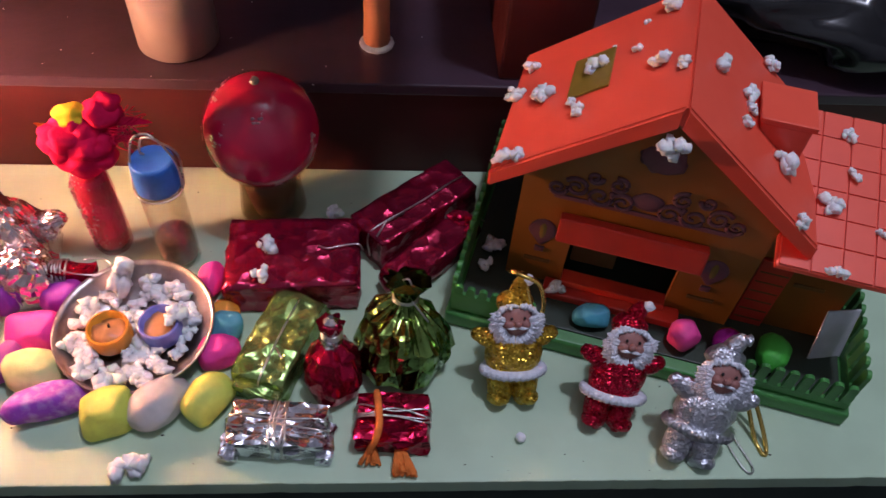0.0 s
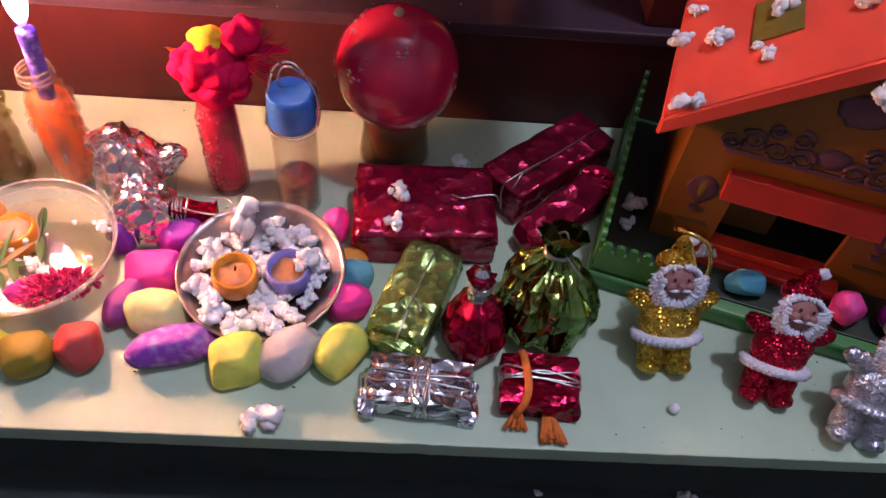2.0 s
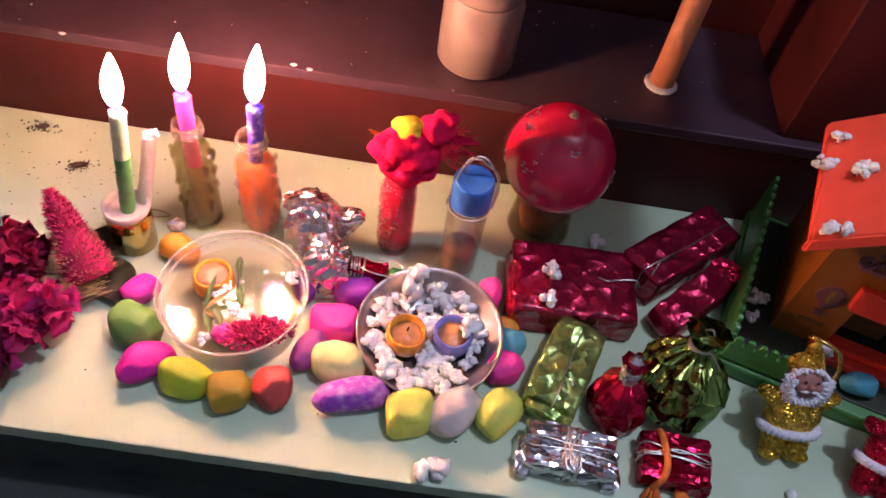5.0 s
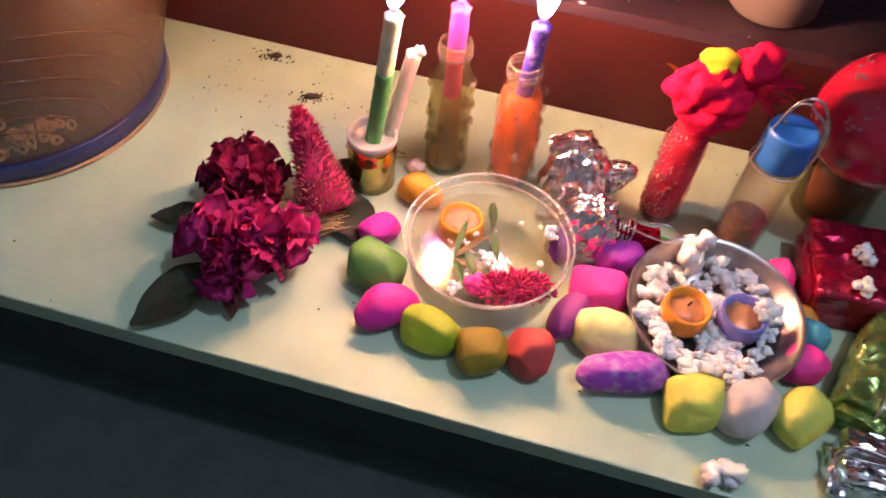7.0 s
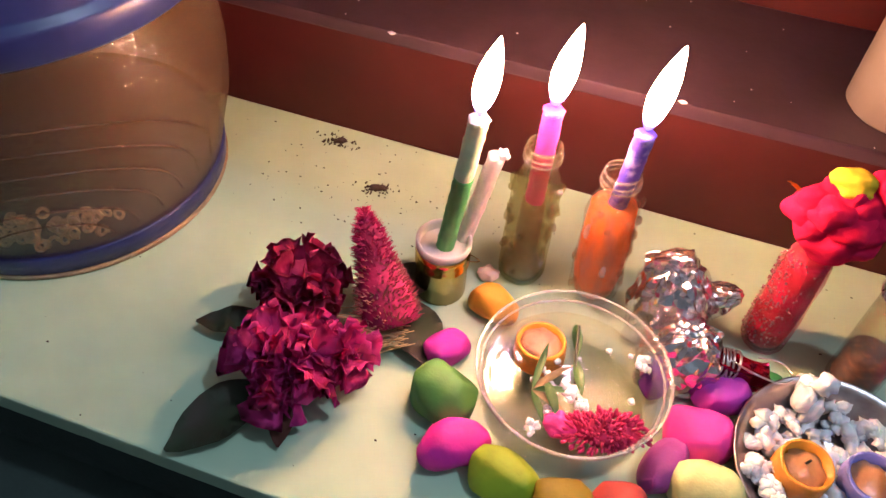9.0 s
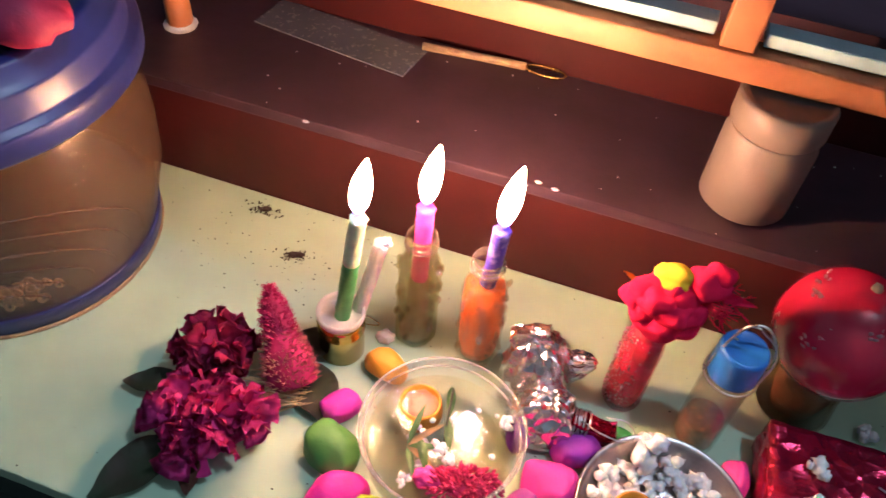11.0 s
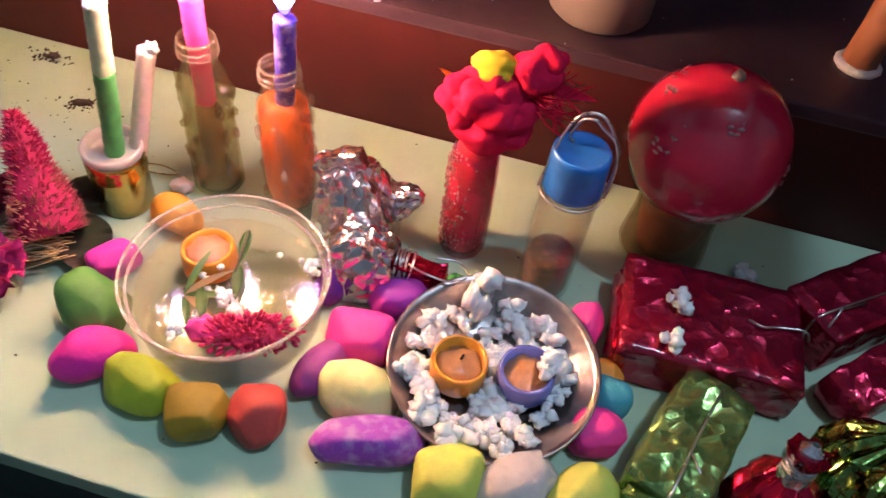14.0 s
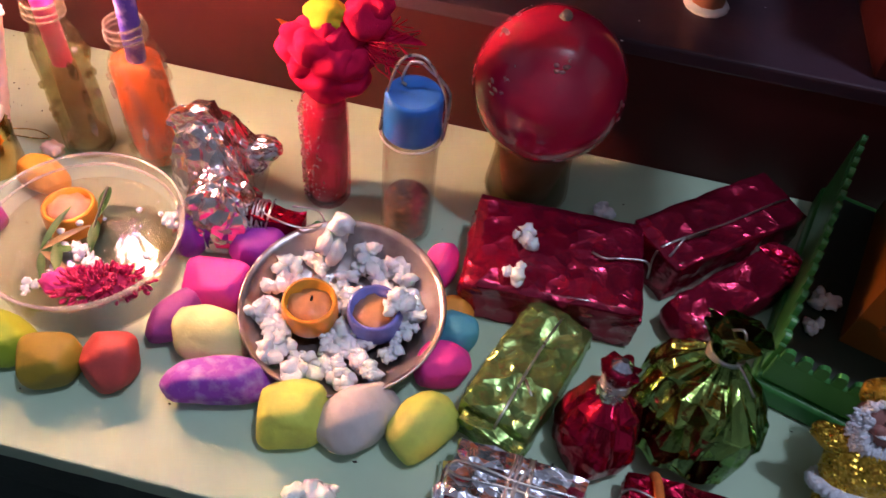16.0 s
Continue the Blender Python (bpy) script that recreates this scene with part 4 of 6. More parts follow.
def tub():
    X, Y = -0.247, 0.527
    e = thing("plastic_tub", "clear round plastic tub holding water and flowers", "tub", pose(X, Y, 0))
    part("wall", lathe([(0.052, 0), (0.055, 0.001), (0.0575, 0.034), (0.0605, 0.036), (0.0615, 0.042), (0.0600, 0.0425), (0.0592, 0.038), (0.0563, 0.035), (0.054, 0.002), (0.001, 0.0015)], 80), M["clear"], e)
    part("rim_bead", tube(loop_pts((0, 0, 0.042), 0.061, 0.061, 72), 0.0009, 6), M["rim"], e)
    part("step_bead", tube(loop_pts((0, 0, 0.0355), 0.0578, 0.0578, 72), 0.0009, 6), M["rim"], e)
    solo("water", lathe([(0.0525, 0.002), (0.0552, 0.0255), (0.0554, 0.0259), (0.0552, 0.0261), (0.0545, 0.02605), (0.052, 0.026), (0.03, 0.026), (0.001, 0.026)], 64), M["water"], "clear water filling the plastic tub", "water", pose(X, Y, 0), kind="stuff")
    b = bottle_cap(e, -0.271, 0.549, 0.0105, M["orange_cap"], M["dull_wax"], 4, 0.0125)
    tagged(b, "orange plastic bottle cap with pale wax floating in water")
    f = thing("flower_head", "crimson cockscomb flower head floating in the tub", "flower", pose(-0.222, 0.497, 0.027))
    rnd = random.Random(5)
    bm = bmesh.new()
    join(bm, blob(0.022, 0.010, 0.007, 2, 0.4, 2.5, 3, 1, (0.002, 0, 0.002)))
    for i in range(300):
        v = Vector((rnd.gauss(0, 1), rnd.gauss(0, 1), abs(rnd.gauss(0, 1)))).normalized()
        p = Vector((0.002 + v.x * 0.025, v.y * 0.0135 + 0.28 * v.x * 0.024, 0.002 + v.z * 0.011)) * rnd.uniform(0.75, 1.15)
        join(bm, moved(blob(0.0012, 0.0012, 0.0028, i, 0.4, 3, 1), Matrix.Translation(p) @ v.to_track_quat("Z", "Y").to_matrix().to_4x4()))
    part("floret_mass", bm, M["spike"], f, "crowded crimson florets")
    part("petal", blob(0.010, 0.008, 0.006, 3, 0.5, 2, 3, 1, (-0.024, -0.004, 0.002)), M["magenta"], f)
    s = thing("leafy_stem", "thin green leafy stem floating in the tub", "stem", pose(-0.243, 0.528, 0.028))
    part("stem", tube([(-0.008, 0.038, 0.006), (-0.004, 0.012, 0.002), (0.002, -0.012, 0.0), (0.010, -0.022, 0)], 0.0009), M["leaf"], s)
    for x, y, a in ((-0.010, 0.042, -76), (-0.004, 0.014, -70), (-0.018, -0.008, -62)):
        part("leaf", leaf_bm(0.027, 0.0085, 0.05, a), M["leaf2"], s).matrix_local = pose(x, y, 0.001, 0, 0, a)
    for i, (x, y, w) in enumerate(((-0.204, 0.557, 0.014), (-0.262, 0.486, 0.012), (-0.244, 0.517, 0.016), (-0.236, 0.512, 0.012), (-0.255, 0.502, 0.007))):
        solo("foam_scrap", chunk(w, 60 + i), M["foam"], "white foam scrap floating in the tub of water", "foam scrap", pose(x, y, 0.024, 0, 0, i * 70), "foam scraps")

    rnd = random.Random(21)
    for i in range(12):
        a, r = rnd.uniform(0, 6.28), rnd.uniform(0.01, 0.05)
        s = rnd.uniform(0.0012, 0.0026)
        solo("foam_bead", blob(s, s, s * 0.8, i, 0.3, 2, 2), M["foam"], "tiny white foam bead floating in the tub", "bead", pose(X + r * math.cos(a), Y + r * math.sin(a), 0.0265), "floating foam beads")
    w = thing("withered_sprig", "olive withered sprig floating in the tub", "sprig", pose(-0.268, 0.512, 0.0262))
    for k in range(5):
        part("leaf", leaf_bm(0.024 + 0.003 * k, 0.006, 0.08, k * 7), M["straw"] if k % 2 else M["leaf2"], w).matrix_local = pose(0, 0, 0.0006 * k, 0, 0, -60 + 37 * k)


tub()


# ---- painted stones ----
STONES = [  # x, y, half length, half width, half height, turn, colour, words, squareness
    (-0.331, 0.534, 0.016, 0.012, 0.011, 50, (0.62, 0.03, 0.42), "magenta", 0.8),
    (-0.321, 0.496, 0.022, 0.017, 0.017, -20, (0.09, 0.26, 0.05), "grass green", 0.75),
    (-0.303, 0.466, 0.022, 0.015, 0.014, 35, (0.68, 0.015, 0.34), "hot pink", 0.85),
    (-0.269, 0.458, 0.022, 0.015, 0.013, -14, (0.36, 0.48, 0.02), "lime green", 0.7),
    (-0.232, 0.451, 0.018, 0.015, 0.015, 15, (0.28, 0.2, 0.01), "olive yellow", 0.85),
    (-0.200, 0.460, 0.017, 0.016, 0.014, -15, (0.5, 0.06, 0.05), "brick red", 0.8),
    (-0.179, 0.500, 0.022, 0.0115, 0.012, 74, (0.32, 0.05, 0.28), "plum purple", 0.9),
    (-0.312, 0.581, 0.017, 0.012, 0.012, -10, (0.8, 0.36, 0.02), "orange yellow", 0.85),
    (-0.194, 0.561, 0.015, 0.009, 0.014, 100, (0.18, 0.02, 0.34), "deep purple", 0.9),
    (-0.161, 0.527, 0.021, 0.018, 0.015, 10, (0.82, 0.04, 0.35), "hot pink", 0.8),
    (-0.153, 0.490, 0.024, 0.016, 0.015, -12, (0.66, 0.66, 0.2), "pale yellow", 0.85),
    (-0.136, 0.463, 0.032, 0.013, 0.014, 16, (0.3, 0.05, 0.46), "mottled purple", 0.85),
    (-0.149, 0.563, 0.019, 0.013, 0.012, 30, (0.36, 0.04, 0.46), "purple", 0.85),
    (-0.089, 0.456, 0.020, 0.018, 0.015, 10, (0.62, 0.66, 0.03), "lemon yellow", 0.6),
    (-0.052, 0.462, 0.025, 0.016, 0.015, 50, (0.55, 0.5, 0.48), "greyish white", 0.9),
    (-0.016, 0.468, 0.022, 0.015, 0.014, 60, (0.6, 0.64, 0.04), "lemon yellow", 0.85),
    (-0.014, 0.510, 0.017, 0.014, 0.012, 20, (0.82, 0.04, 0.32), "hot pink", 0.85),
    (-0.012, 0.534, 0.014, 0.013, 0.012, 0, (0.06, 0.32, 0.42), "teal blue", 0.85),
    (-0.031, 0.582, 0.010, 0.016, 0.013, 0, (0.8, 0.05, 0.33), "pink", 0.9),
    (-0.016, 0.549, 0.012, 0.010, 0.010, 0, (0.8, 0.3, 0.03), "orange", 0.9),
]
def hewn(bm, a, b, h, seed):
    """Flattens a lump against a few tilted planes, so that it has worn facets."""
    rnd = random.Random(seed * 5 + 1)
    c = Vector((0, 0, h * 0.93))
    for k in range(9):
        ang = k * 0.698 + rnd.uniform(-0.35, 0.35)
        n = Vector((math.cos(ang), math.sin(ang), rnd.uniform(-0.2, 1.1))).normalized()
        reach = math.sqrt((n.x * a) ** 2 + (n.y * b) ** 2 + (n.z * h) ** 2) * rnd.uniform(0.88, 1.03)
        for v in bm.verts:
            over = (v.co - c).dot(n) - reach
            if over > 0:
                v.co -= n * over * 0.66
    return bm


def stone(i, x, y, z, a, b, h, turn, col, word, sq, where):
    if word in ("lemon yellow", "pale yellow"):
        col = (col[0] * 0.98, col[1] * 1.02, col[2] + 0.07)
    mm = mat("painted_stone", col, 0.62, col2=tuple(c * 0.72 + (0.26 if word.startswith("mottled") else 0.01) for c in col), scale=150 if word.startswith("mottled") else 70, bump=0.45, bscale=160, contrast=(0.45, 0.75))
    solo("painted_stone", hewn(blob(a * 1.06, b * 1.06, h * 1.04, i + 3, 0.22, 0.95, 4, sq, (0, 0, h * 0.93)), a, b, h, i), mm, word + " painted pebble " + where, "pebble", pose(x, y, z, 0, 0, turn), "painted pebbles")


for i, (x, y, a, b, h, turn, col, word, sq) in enumerate(STONES):
    stone(i, x, y, 0, a, b, h, turn, col, word, sq, "beside the tub" if x < -0.17 else "beside the steel bowl")


# ---- dried flowers ----
def ruffle(n, R, flat, seed, size):
    """A head of many curled petals set round a ball."""
    rnd = random.Random(seed)
    bm = bmesh.new()
    for i in range(n):
        v = Vector((rnd.gauss(0, 1), rnd.gauss(0, 1), rnd.gauss(0.35, 0.8))).normalized()
        p = fan_bm(size * rnd.uniform(0.7, 1.3), size * rnd.uniform(0.9, 1.5), i + seed * 50, 0.3)
        m = Matrix.Translation(Vector((v.x * R, v.y * R, v.z * R * flat)) * rnd.uniform(0.45, 0.8)) @ v.to_track_quat("X", "Z").to_matrix().to_4x4() @ pose(0, 0, 0, rnd.uniform(0, 360), rnd.uniform(-30, 30), 0)
        join(bm, moved(p, m))
    return bm


e = thing("dried_bouquet", "bunch of wilted crimson cockscomb flowers with dull leaves", "flowers")
b = part("dark_bloom", ruffle(110, 0.0215, 0.95, 1, 0.0175), M["crimson"], e, "dark crimson ruffled bloom")
b.location = (-0.437, 0.530, 0.034)
b = part("bloom", ruffle(100, 0.0245, 0.78, 2, 0.021), M["magenta"], e, "magenta ruffled bloom")
b.location = (-0.416, 0.476, 0.028)
b = part("small_bloom", ruffle(16, 0.010, 0.8, 8, 0.02), M["magenta"], e)
b.location = (-0.392, 0.492, 0.032)
part("bloom_core", blob(0.021, 0.021, 0.021, 3, 0.3, 2, 3, 1, (-0.437, 0.530, 0.032)), M["crimson"], e)
part("bloom_core", blob(0.024, 0.024, 0.018, 4, 0.3, 2, 3, 1, (-0.416, 0.476, 0.024)), M["magenta"], e)


def cone(base, tip, r, bot_h):
    base, tip = Vector(base), Vector(tip)
    q = (tip - base).to_track_quat("Z", "Y")
    L = (tip - base).length
    core, low, high = bmesh.new(), bmesh.new(), bmesh.new()
    prof = lambda t: r * (1.08 - 0.42 * t + 0.08 * math.sin(t * 9)) * (1 - t ** 3.2) + 0.001
    core = lathe([(prof(t) * 0.85, t * L) for t in np.linspace(0, 1, 14)], 18)
    moved(core, Matrix.Translation(base) @ q.to_matrix().to_4x4())
    part("spike_core", core, M["crimson"], e)
    rnd = random.Random(3)
    for i in range(1500):
        t = rnd.uniform(0, 1) ** 1.1
        a = rnd.uniform(0, 6.283)
        p = Vector((prof(t) * 0.85 * math.cos(a), prof(t) * 0.85 * math.sin(a), t * L))
        d = Vector((math.cos(a), math.sin(a), 0.5 + rnd.uniform(-0.5, 0.5))).normalized() * rnd.uniform(0.003, 0.006)
        p, d = base + q @ p, q @ d
        side = d.cross(Vector((rnd.random(), rnd.random(), rnd.random()))).normalized() * 0.0007
        tgt = high if t > bot_h + rnd.uniform(-0.12, 0.12) else low
        v = [tgt.verts.new(k) for k in (p - side, p + side, p + d, p + d.cross(side).normalized() * 0.0007)]
        tgt.faces.new((v[0], v[1], v[2]))
        tgt.faces.new((v[1], v[3], v[2]))
        tgt.faces.new((v[3], v[0], v[2]))
    part("lower_bristles", low, M["bristle"], e, "faded dusky pink bristles", False)
    part("upper_bristles", high, M["spike"], e, "bright crimson bristles", False)


cone((-0.372, 0.535, 0.016), (-0.409, 0.576, 0.074), 0.0200, 0.5)
bm = bmesh.new()
rnd = random.Random(9)
for i in range(160):
    a = (-0.372 + rnd.gauss(0, 0.008), 0.528 + rnd.gauss(0, 0.006), 0.012 + abs(rnd.gauss(0, 0.005)))
    join(bm, tube([a, (a[0] - 0.012 - rnd.uniform(0, 0.02), a[1] - 0.006 - rnd.uniform(0, 0.012), max(0.002, a[2] + rnd.uniform(-0.008, 0.008)))], 0.0004, 3))
part("straw_tuft", bm, M["straw"], e, "pale straw-coloured tuft")
for x, y, z, L, W, rz, rx, bend in ((-0.432, 0.462, 0.012, 0.068, 0.044, 241, 0, -0.08), (-0.455, 0.508, 0.012, 0.045, 0.028, 200, 0, -0.08), (-0.39, 0.565, 0.01, 0.05, 0.036, 40, 0, 0.0), (-0.372, 0.56, 0.008, 0.056, 0.044, -50, 0, -0.02), (-0.385, 0.548, 0.005, 0.052, 0.034, -15, 0, 0.0)):
    part("leaf", leaf_bm(L, W, bend, rz), M["leaf"], e, "dull olive-green withered leaf").matrix_local = pose(x, y, z, rx, 0, rz)
part("dry_petal", leaf_bm(0.03, 0.02, 0.2, 2), M["brown_petal"], e, "dry brown petal").matrix_local = pose(-0.412, 0.458, 0.012, 0, 20, -75)


# ---- foil parcels ----
def tie(parent, pts, r=0.0008, label="thin bright wire"):
    part("wire_tie", tube(pts, r), M["wire"], parent, label)


def ring_round(w, d, h, axis, off=0.0, jit=0.001, seed=0):
    """A wire that runs round a parcel's section."""
    rnd = random.Random(seed)
    j = lambda: rnd.uniform(-jit, jit)
    if axis == "x":
        pts = [(-w / 2 - 0.001, off + j(), h * 0.2), (-w / 2 - 0.001, off + j(), h * 0.85), (-w / 2 * 0.8, off + j(), h + 0.0016), (0, off + j(), h + 0.002), (w / 2 * 0.8, off + j(), h + 0.0016), (w / 2 + 0.001, off + j(), h * 0.85), (w / 2 + 0.001, off + j(), h * 0.2)]
    else:
        pts = [(off + j(), -d / 2 - 0.001, h * 0.15), (off + j(), -d / 2 - 0.001, h * 0.85), (off + j(), -d / 2 * 0.8, h + 0.0016), (off + j(), 0, h + 0.002), (off + j(), d / 2 * 0.8, h + 0.0016), (off + j(), d / 2 + 0.001, h * 0.85), (off + j(), d / 2 + 0.001, h * 0.15)]
    return pts


# large crimson parcel
e = thing("foil_parcel", "flat parcel wrapped in shiny crimson foil with wire ends", "parcel", pose(0.040, 0.594, 0, 0, 0, 2.5), "foil parcels")
part("wrapping", crumple(0.110, 0.075, 0.036, 12, 0.0016, 1, 0.08), M["red_foil"], e)
tie(e, [(0.022, 0.004, 0.038), (0.03, 0.0, 0.039), (0.04, 0.003, 0.038), (0.056, 0.004, 0.039), (0.06, 0.001, 0.034)])
for s in (1, -1):
    f = part("folded_end", crumple(0.010, 0.066, 0.026, 5, 0.003, 5 + s, 0.3), M["red_foil"], e, smooth=False)
    f.location = (s * 0.052, -0.002, 0.003)
for i, (x, y) in enumerate(((0.019, 0.596), (0.015, 0.569))):
    solo("foam_scrap", chunk(0.02, 30 + i), M["foam"], "white foam scrap lying on a crimson parcel", "foam scrap", pose(x, y, 0.0355, 0, 0, i * 80), "foam scraps")
# second crimson parcel
e = thing("foil_parcel", "long parcel wrapped in dark crimson foil tied with wire", "parcel", pose(0.146, 0.656, 0, 0, 0, 40), "foil parcels")
part("wrapping", crumple(0.115, 0.046, 0.036, 10, 0.0014, 3, 0.08), M["red_foil"], e)
tie(e, ring_round(0.115, 0.046, 0.036, "x", -0.005, 0.002, 1))
tie(e, [(-0.055, -0.012, 0.036), (-0.04, -0.006, 0.039), (-0.02, -0.008, 0.039)])
# crimson roll
e = thing("foil_sweet", "twisted roll in crimson foil with wired ends", "sweet", pose(0.158, 0.606, 0, 0, 0, 45), "foil parcels")
part("wrapping", crumple(0.095, 0.03, 0.026, 8, 0.0022, 9, 0.55), M["red_foil"], e)
f = part("twisted_end", crumple(0.02, 0.028, 0.02, 4, 0.005, 6, 0.5), M["red_foil2"], e, smooth=False)
f.matrix_local = pose(0.05, 0.0, 0.01, 0, -25, 0)
tie(e, loop_pts((0.043, 0, 0.014), 0.012, 0.012, 16, tilt=Matrix.Rotation(radians(90), 3, "Y")))
tie(e, [(0.043, 0, 0.026), (0.055, -0.004, 0.03), (0.062, -0.012, 0.024)])
# olive green parcel
e = thing("foil_parcel", "slim parcel wrapped in olive green foil with wire", "parcel", pose(0.036, 0.512, 0, 0, 0, -110), "foil parcels")
part("wrapping", crumple(0.085, 0.044, 0.031, 10, 0.0026, 4, 0.25), M["green_foil"], e)
tie(e, ring_round(0.085, 0.044, 0.031, "x", 0.002, 0.001, 2))
tie(e, [(0.012, 0.003, 0.033), (0.018, 0.01, 0.032), (0.026, 0.018, 0.028)])
for s in (1, -1):
    f = part("folded_end", crumple(0.012, 0.04, 0.02, 4, 0.004, 7 + s, 0.3), M["green_foil"], e, smooth=False)
    f.location = (s * 0.043, 0.0, 0.003)


def pouch(name, label, m, R, H, material, seed, pleats=9, squash=1.0, tuft=None, flat=False):
    """A round bag of foil gathered to a wired neck with a flared tuft."""
    e = thing(name, label, "pouch", m, "foil parcels")
    prof = [(R * 0.6, 0.0), (R * 0.92, H * 0.06), (R, H * 0.25), (R * 0.95, H * 0.42), (R * 0.72, H * 0.6), (R * 0.38, H * 0.72), (R * 0.2, H * 0.8), (R * 0.2, H * 0.84), (R * 0.34, H * 0.93), (R * 0.42, H)]
    bm = lathe(prof, 48)
    for v in bm.verts:
        a = math.atan2(v.co.y, v.co.x)
        t = v.co.z / H
        k = 1 + (0.05 + 0.22 * max(0, t - 0.35)) * math.sin(a * pleats + 4 * noise.noise(Vector((a, t * 3, seed)))) + 0.22 * noise.noise(Vector((math.cos(a) * 1.6, math.sin(a) * 1.6, t * 4 + seed)))
        v.co.x *= k * squash
        v.co.y *= k
        v.co.z = max(0, v.co.z + 0.03 * R * noise.noise(v.co * 120))
    bmesh.ops.triangulate(bm, faces=bm.faces[:])
    part("bag", bm, material, e, smooth=False)
    for i in range(4):
        tie(e, loop_pts((0, 0, H * (0.775 + 0.02 * i)), R * 0.26, R * 0.26, 14, tilt=Matrix.Rotation(radians(8 * (i - 1.5)), 3, "X")), 0.0009)
    return e


e = pouch("foil_pouch", "olive green foil pouch gathered with a wire knot", pose(0.131, 0.506, 0, -14, 4, 0), 0.038, 0.088, M["green_foil2"], 3, 11, 1.0)
tie(e, [(0, 0, 0.07), (0.004, -0.006, 0.082), (0.0, -0.004, 0.092), (-0.005, 0.002, 0.08), (0.008, -0.01, 0.07), (0.018, -0.016, 0.06)])
e = pouch("foil_pouch", "small bright red foil pouch with a wired neck", pose(0.080, 0.483, 0, -10, 0, 0), 0.0235, 0.074, M["red_foil2"], 6, 7, 1.0)
part("neck_wrap", lathe([(0.009, 0.048), (0.0085, 0.056), (0.0065, 0.066), (0.0058, 0.076), (0.002, 0.080)], 18, 0.15, 3), M["silver_foil"], e, "silver wire-bound neck", False)
for i in range(8):
    tie(e, loop_pts((0, 0, 0.050 + 0.0032 * i), 0.0075, 0.0075, 14, tilt=Matrix.Rotation(radians(12 * (i % 3 - 1)), 3, "X")), 0.001)
# silver parcel
e = thing("foil_parcel", "small parcel in crinkled silver foil bound with wire", "parcel", pose(0.041, 0.439, 0, 0, 0, -4), "foil parcels")
part("wrapping", crumple(0.073, 0.036, 0.025, 10, 0.0026, 12, 0.15), M["silver_foil"], e, smooth=False)
for k in range(5):
    tie(e, ring_round(0.073, 0.036, 0.025, "y", 0.002 + 0.003 * (k - 2), 0.003, k))
tie(e, ring_round(0.073, 0.036, 0.025, "x", 0.004, 0.002, 7))
tie(e, ring_round(0.073, 0.036, 0.025, "x", -0.003, 0.002, 8))
for s in (1, -1):
    f = part("folded_end", crumple(0.012, 0.03, 0.012, 4, 0.004, 17 + s, 0.3), M["silver_foil"], e, smooth=False)
    f.location = (s * 0.036, -0.006, 0.0)
# red parcel with yarn
e = thing("foil_parcel", "small crimson foil parcel tied with wire and orange yarn", "parcel", pose(0.127, 0.445, 0, 0, 0, -3), "foil parcels")
part("wrapping", crumple(0.055, 0.04, 0.022, 9, 0.003, 15, 0.15), M["red_foil2"], e, smooth=False)
for k in range(4):
    tie(e, ring_round(0.055, 0.04, 0.022, "x", 0.003 * (k - 1), 0.003, 20 + k))
part("yarn", tube([(-0.014, 0.022, 0.01), (-0.014, 0.02, 0.022), (-0.012, 0.008, 0.0265), (-0.010, -0.008, 0.0265), (-0.012, -0.019, 0.022), (-0.017, -0.023, 0.008)], 0.0028, 8), M["orange_yarn"], e, "orange yarn")
bm = bmesh.new()
rnd = random.Random(6)
for k in range(46):
    x0, sx = (-0.014, -0.1) if k % 3 == 0 else (0.004, 0.35)
    d = rnd.uniform(-0.45, 0.45) + sx
    join(bm, tube([(x0, -0.016, 0.008), (x0 + d * 0.010, -0.023, 0.006 + rnd.uniform(-0.002, 0.003)), (x0 + d * 0.020, -(0.028 if k % 3 == 0 else 0.036) - rnd.uniform(0, 0.004), 0.0025 + rnd.uniform(0, 0.003))], 0.0013, 5))
part("tassel", bm, M["orange_yarn"], e, "frayed orange yarn tassel")
# rosy silver foil sweets
def gathered(w, d, h, seed, lean=0.0, n=12):
    """A ball of foil drawn up to a creased, leaning point."""
    bm = crumple(w, d, h, n, 0.0030, seed, 0.75)
    for v in bm.verts:
        t = v.co.z / h
        a = math.atan2(v.co.y, v.co.x)
        k = (1 + 0.10 * math.sin(a * 9 + 5 * noise.noise(Vector((a, t * 3, seed)))) * t) * (1 - 0.45 * t * t)
        v.co = Vector((v.co.x * k + lean * t * t, v.co.y * k, v.co.z * (1 + 0.1 * noise.noise(v.co * 60))))
    return bm


e = thing("foil_sweet", "tall sweet wrapped in crumpled rosy silver foil", "sweet", pose(-0.195, 0.612, 0.0, 0, 0, 0), "foil parcels")
part("wrapping", gathered(0.054, 0.046, 0.066, 14, -0.003), M["rose_foil"], e, smooth=False)
f = part("folded_flap", crumple(0.032, 0.012, 0.030, 8, 0.003, 29, 0.2), M["rose_foil"], e, smooth=False)
f.matrix_local = pose(-0.003, -0.002, 0.046, -6, -20, 8)
f = part("twisted_end", gathered(0.020, 0.018, 0.024, 23, 0.0, 8), M["rose_foil"], e, "dark pinched end of the foil", False)
f.matrix_local = pose(0.020, 0.006, 0.036, 0, 62, 10)
e = thing("foil_sweet", "silver foil sweet with a wired twist, lying on its side", "sweet", pose(-0.184, 0.578, 0, 0, 0, 4), "foil parcels")
part("wrapping", gathered(0.052, 0.044, 0.046, 37, 0.006), M["rose_foil"], e, smooth=False)
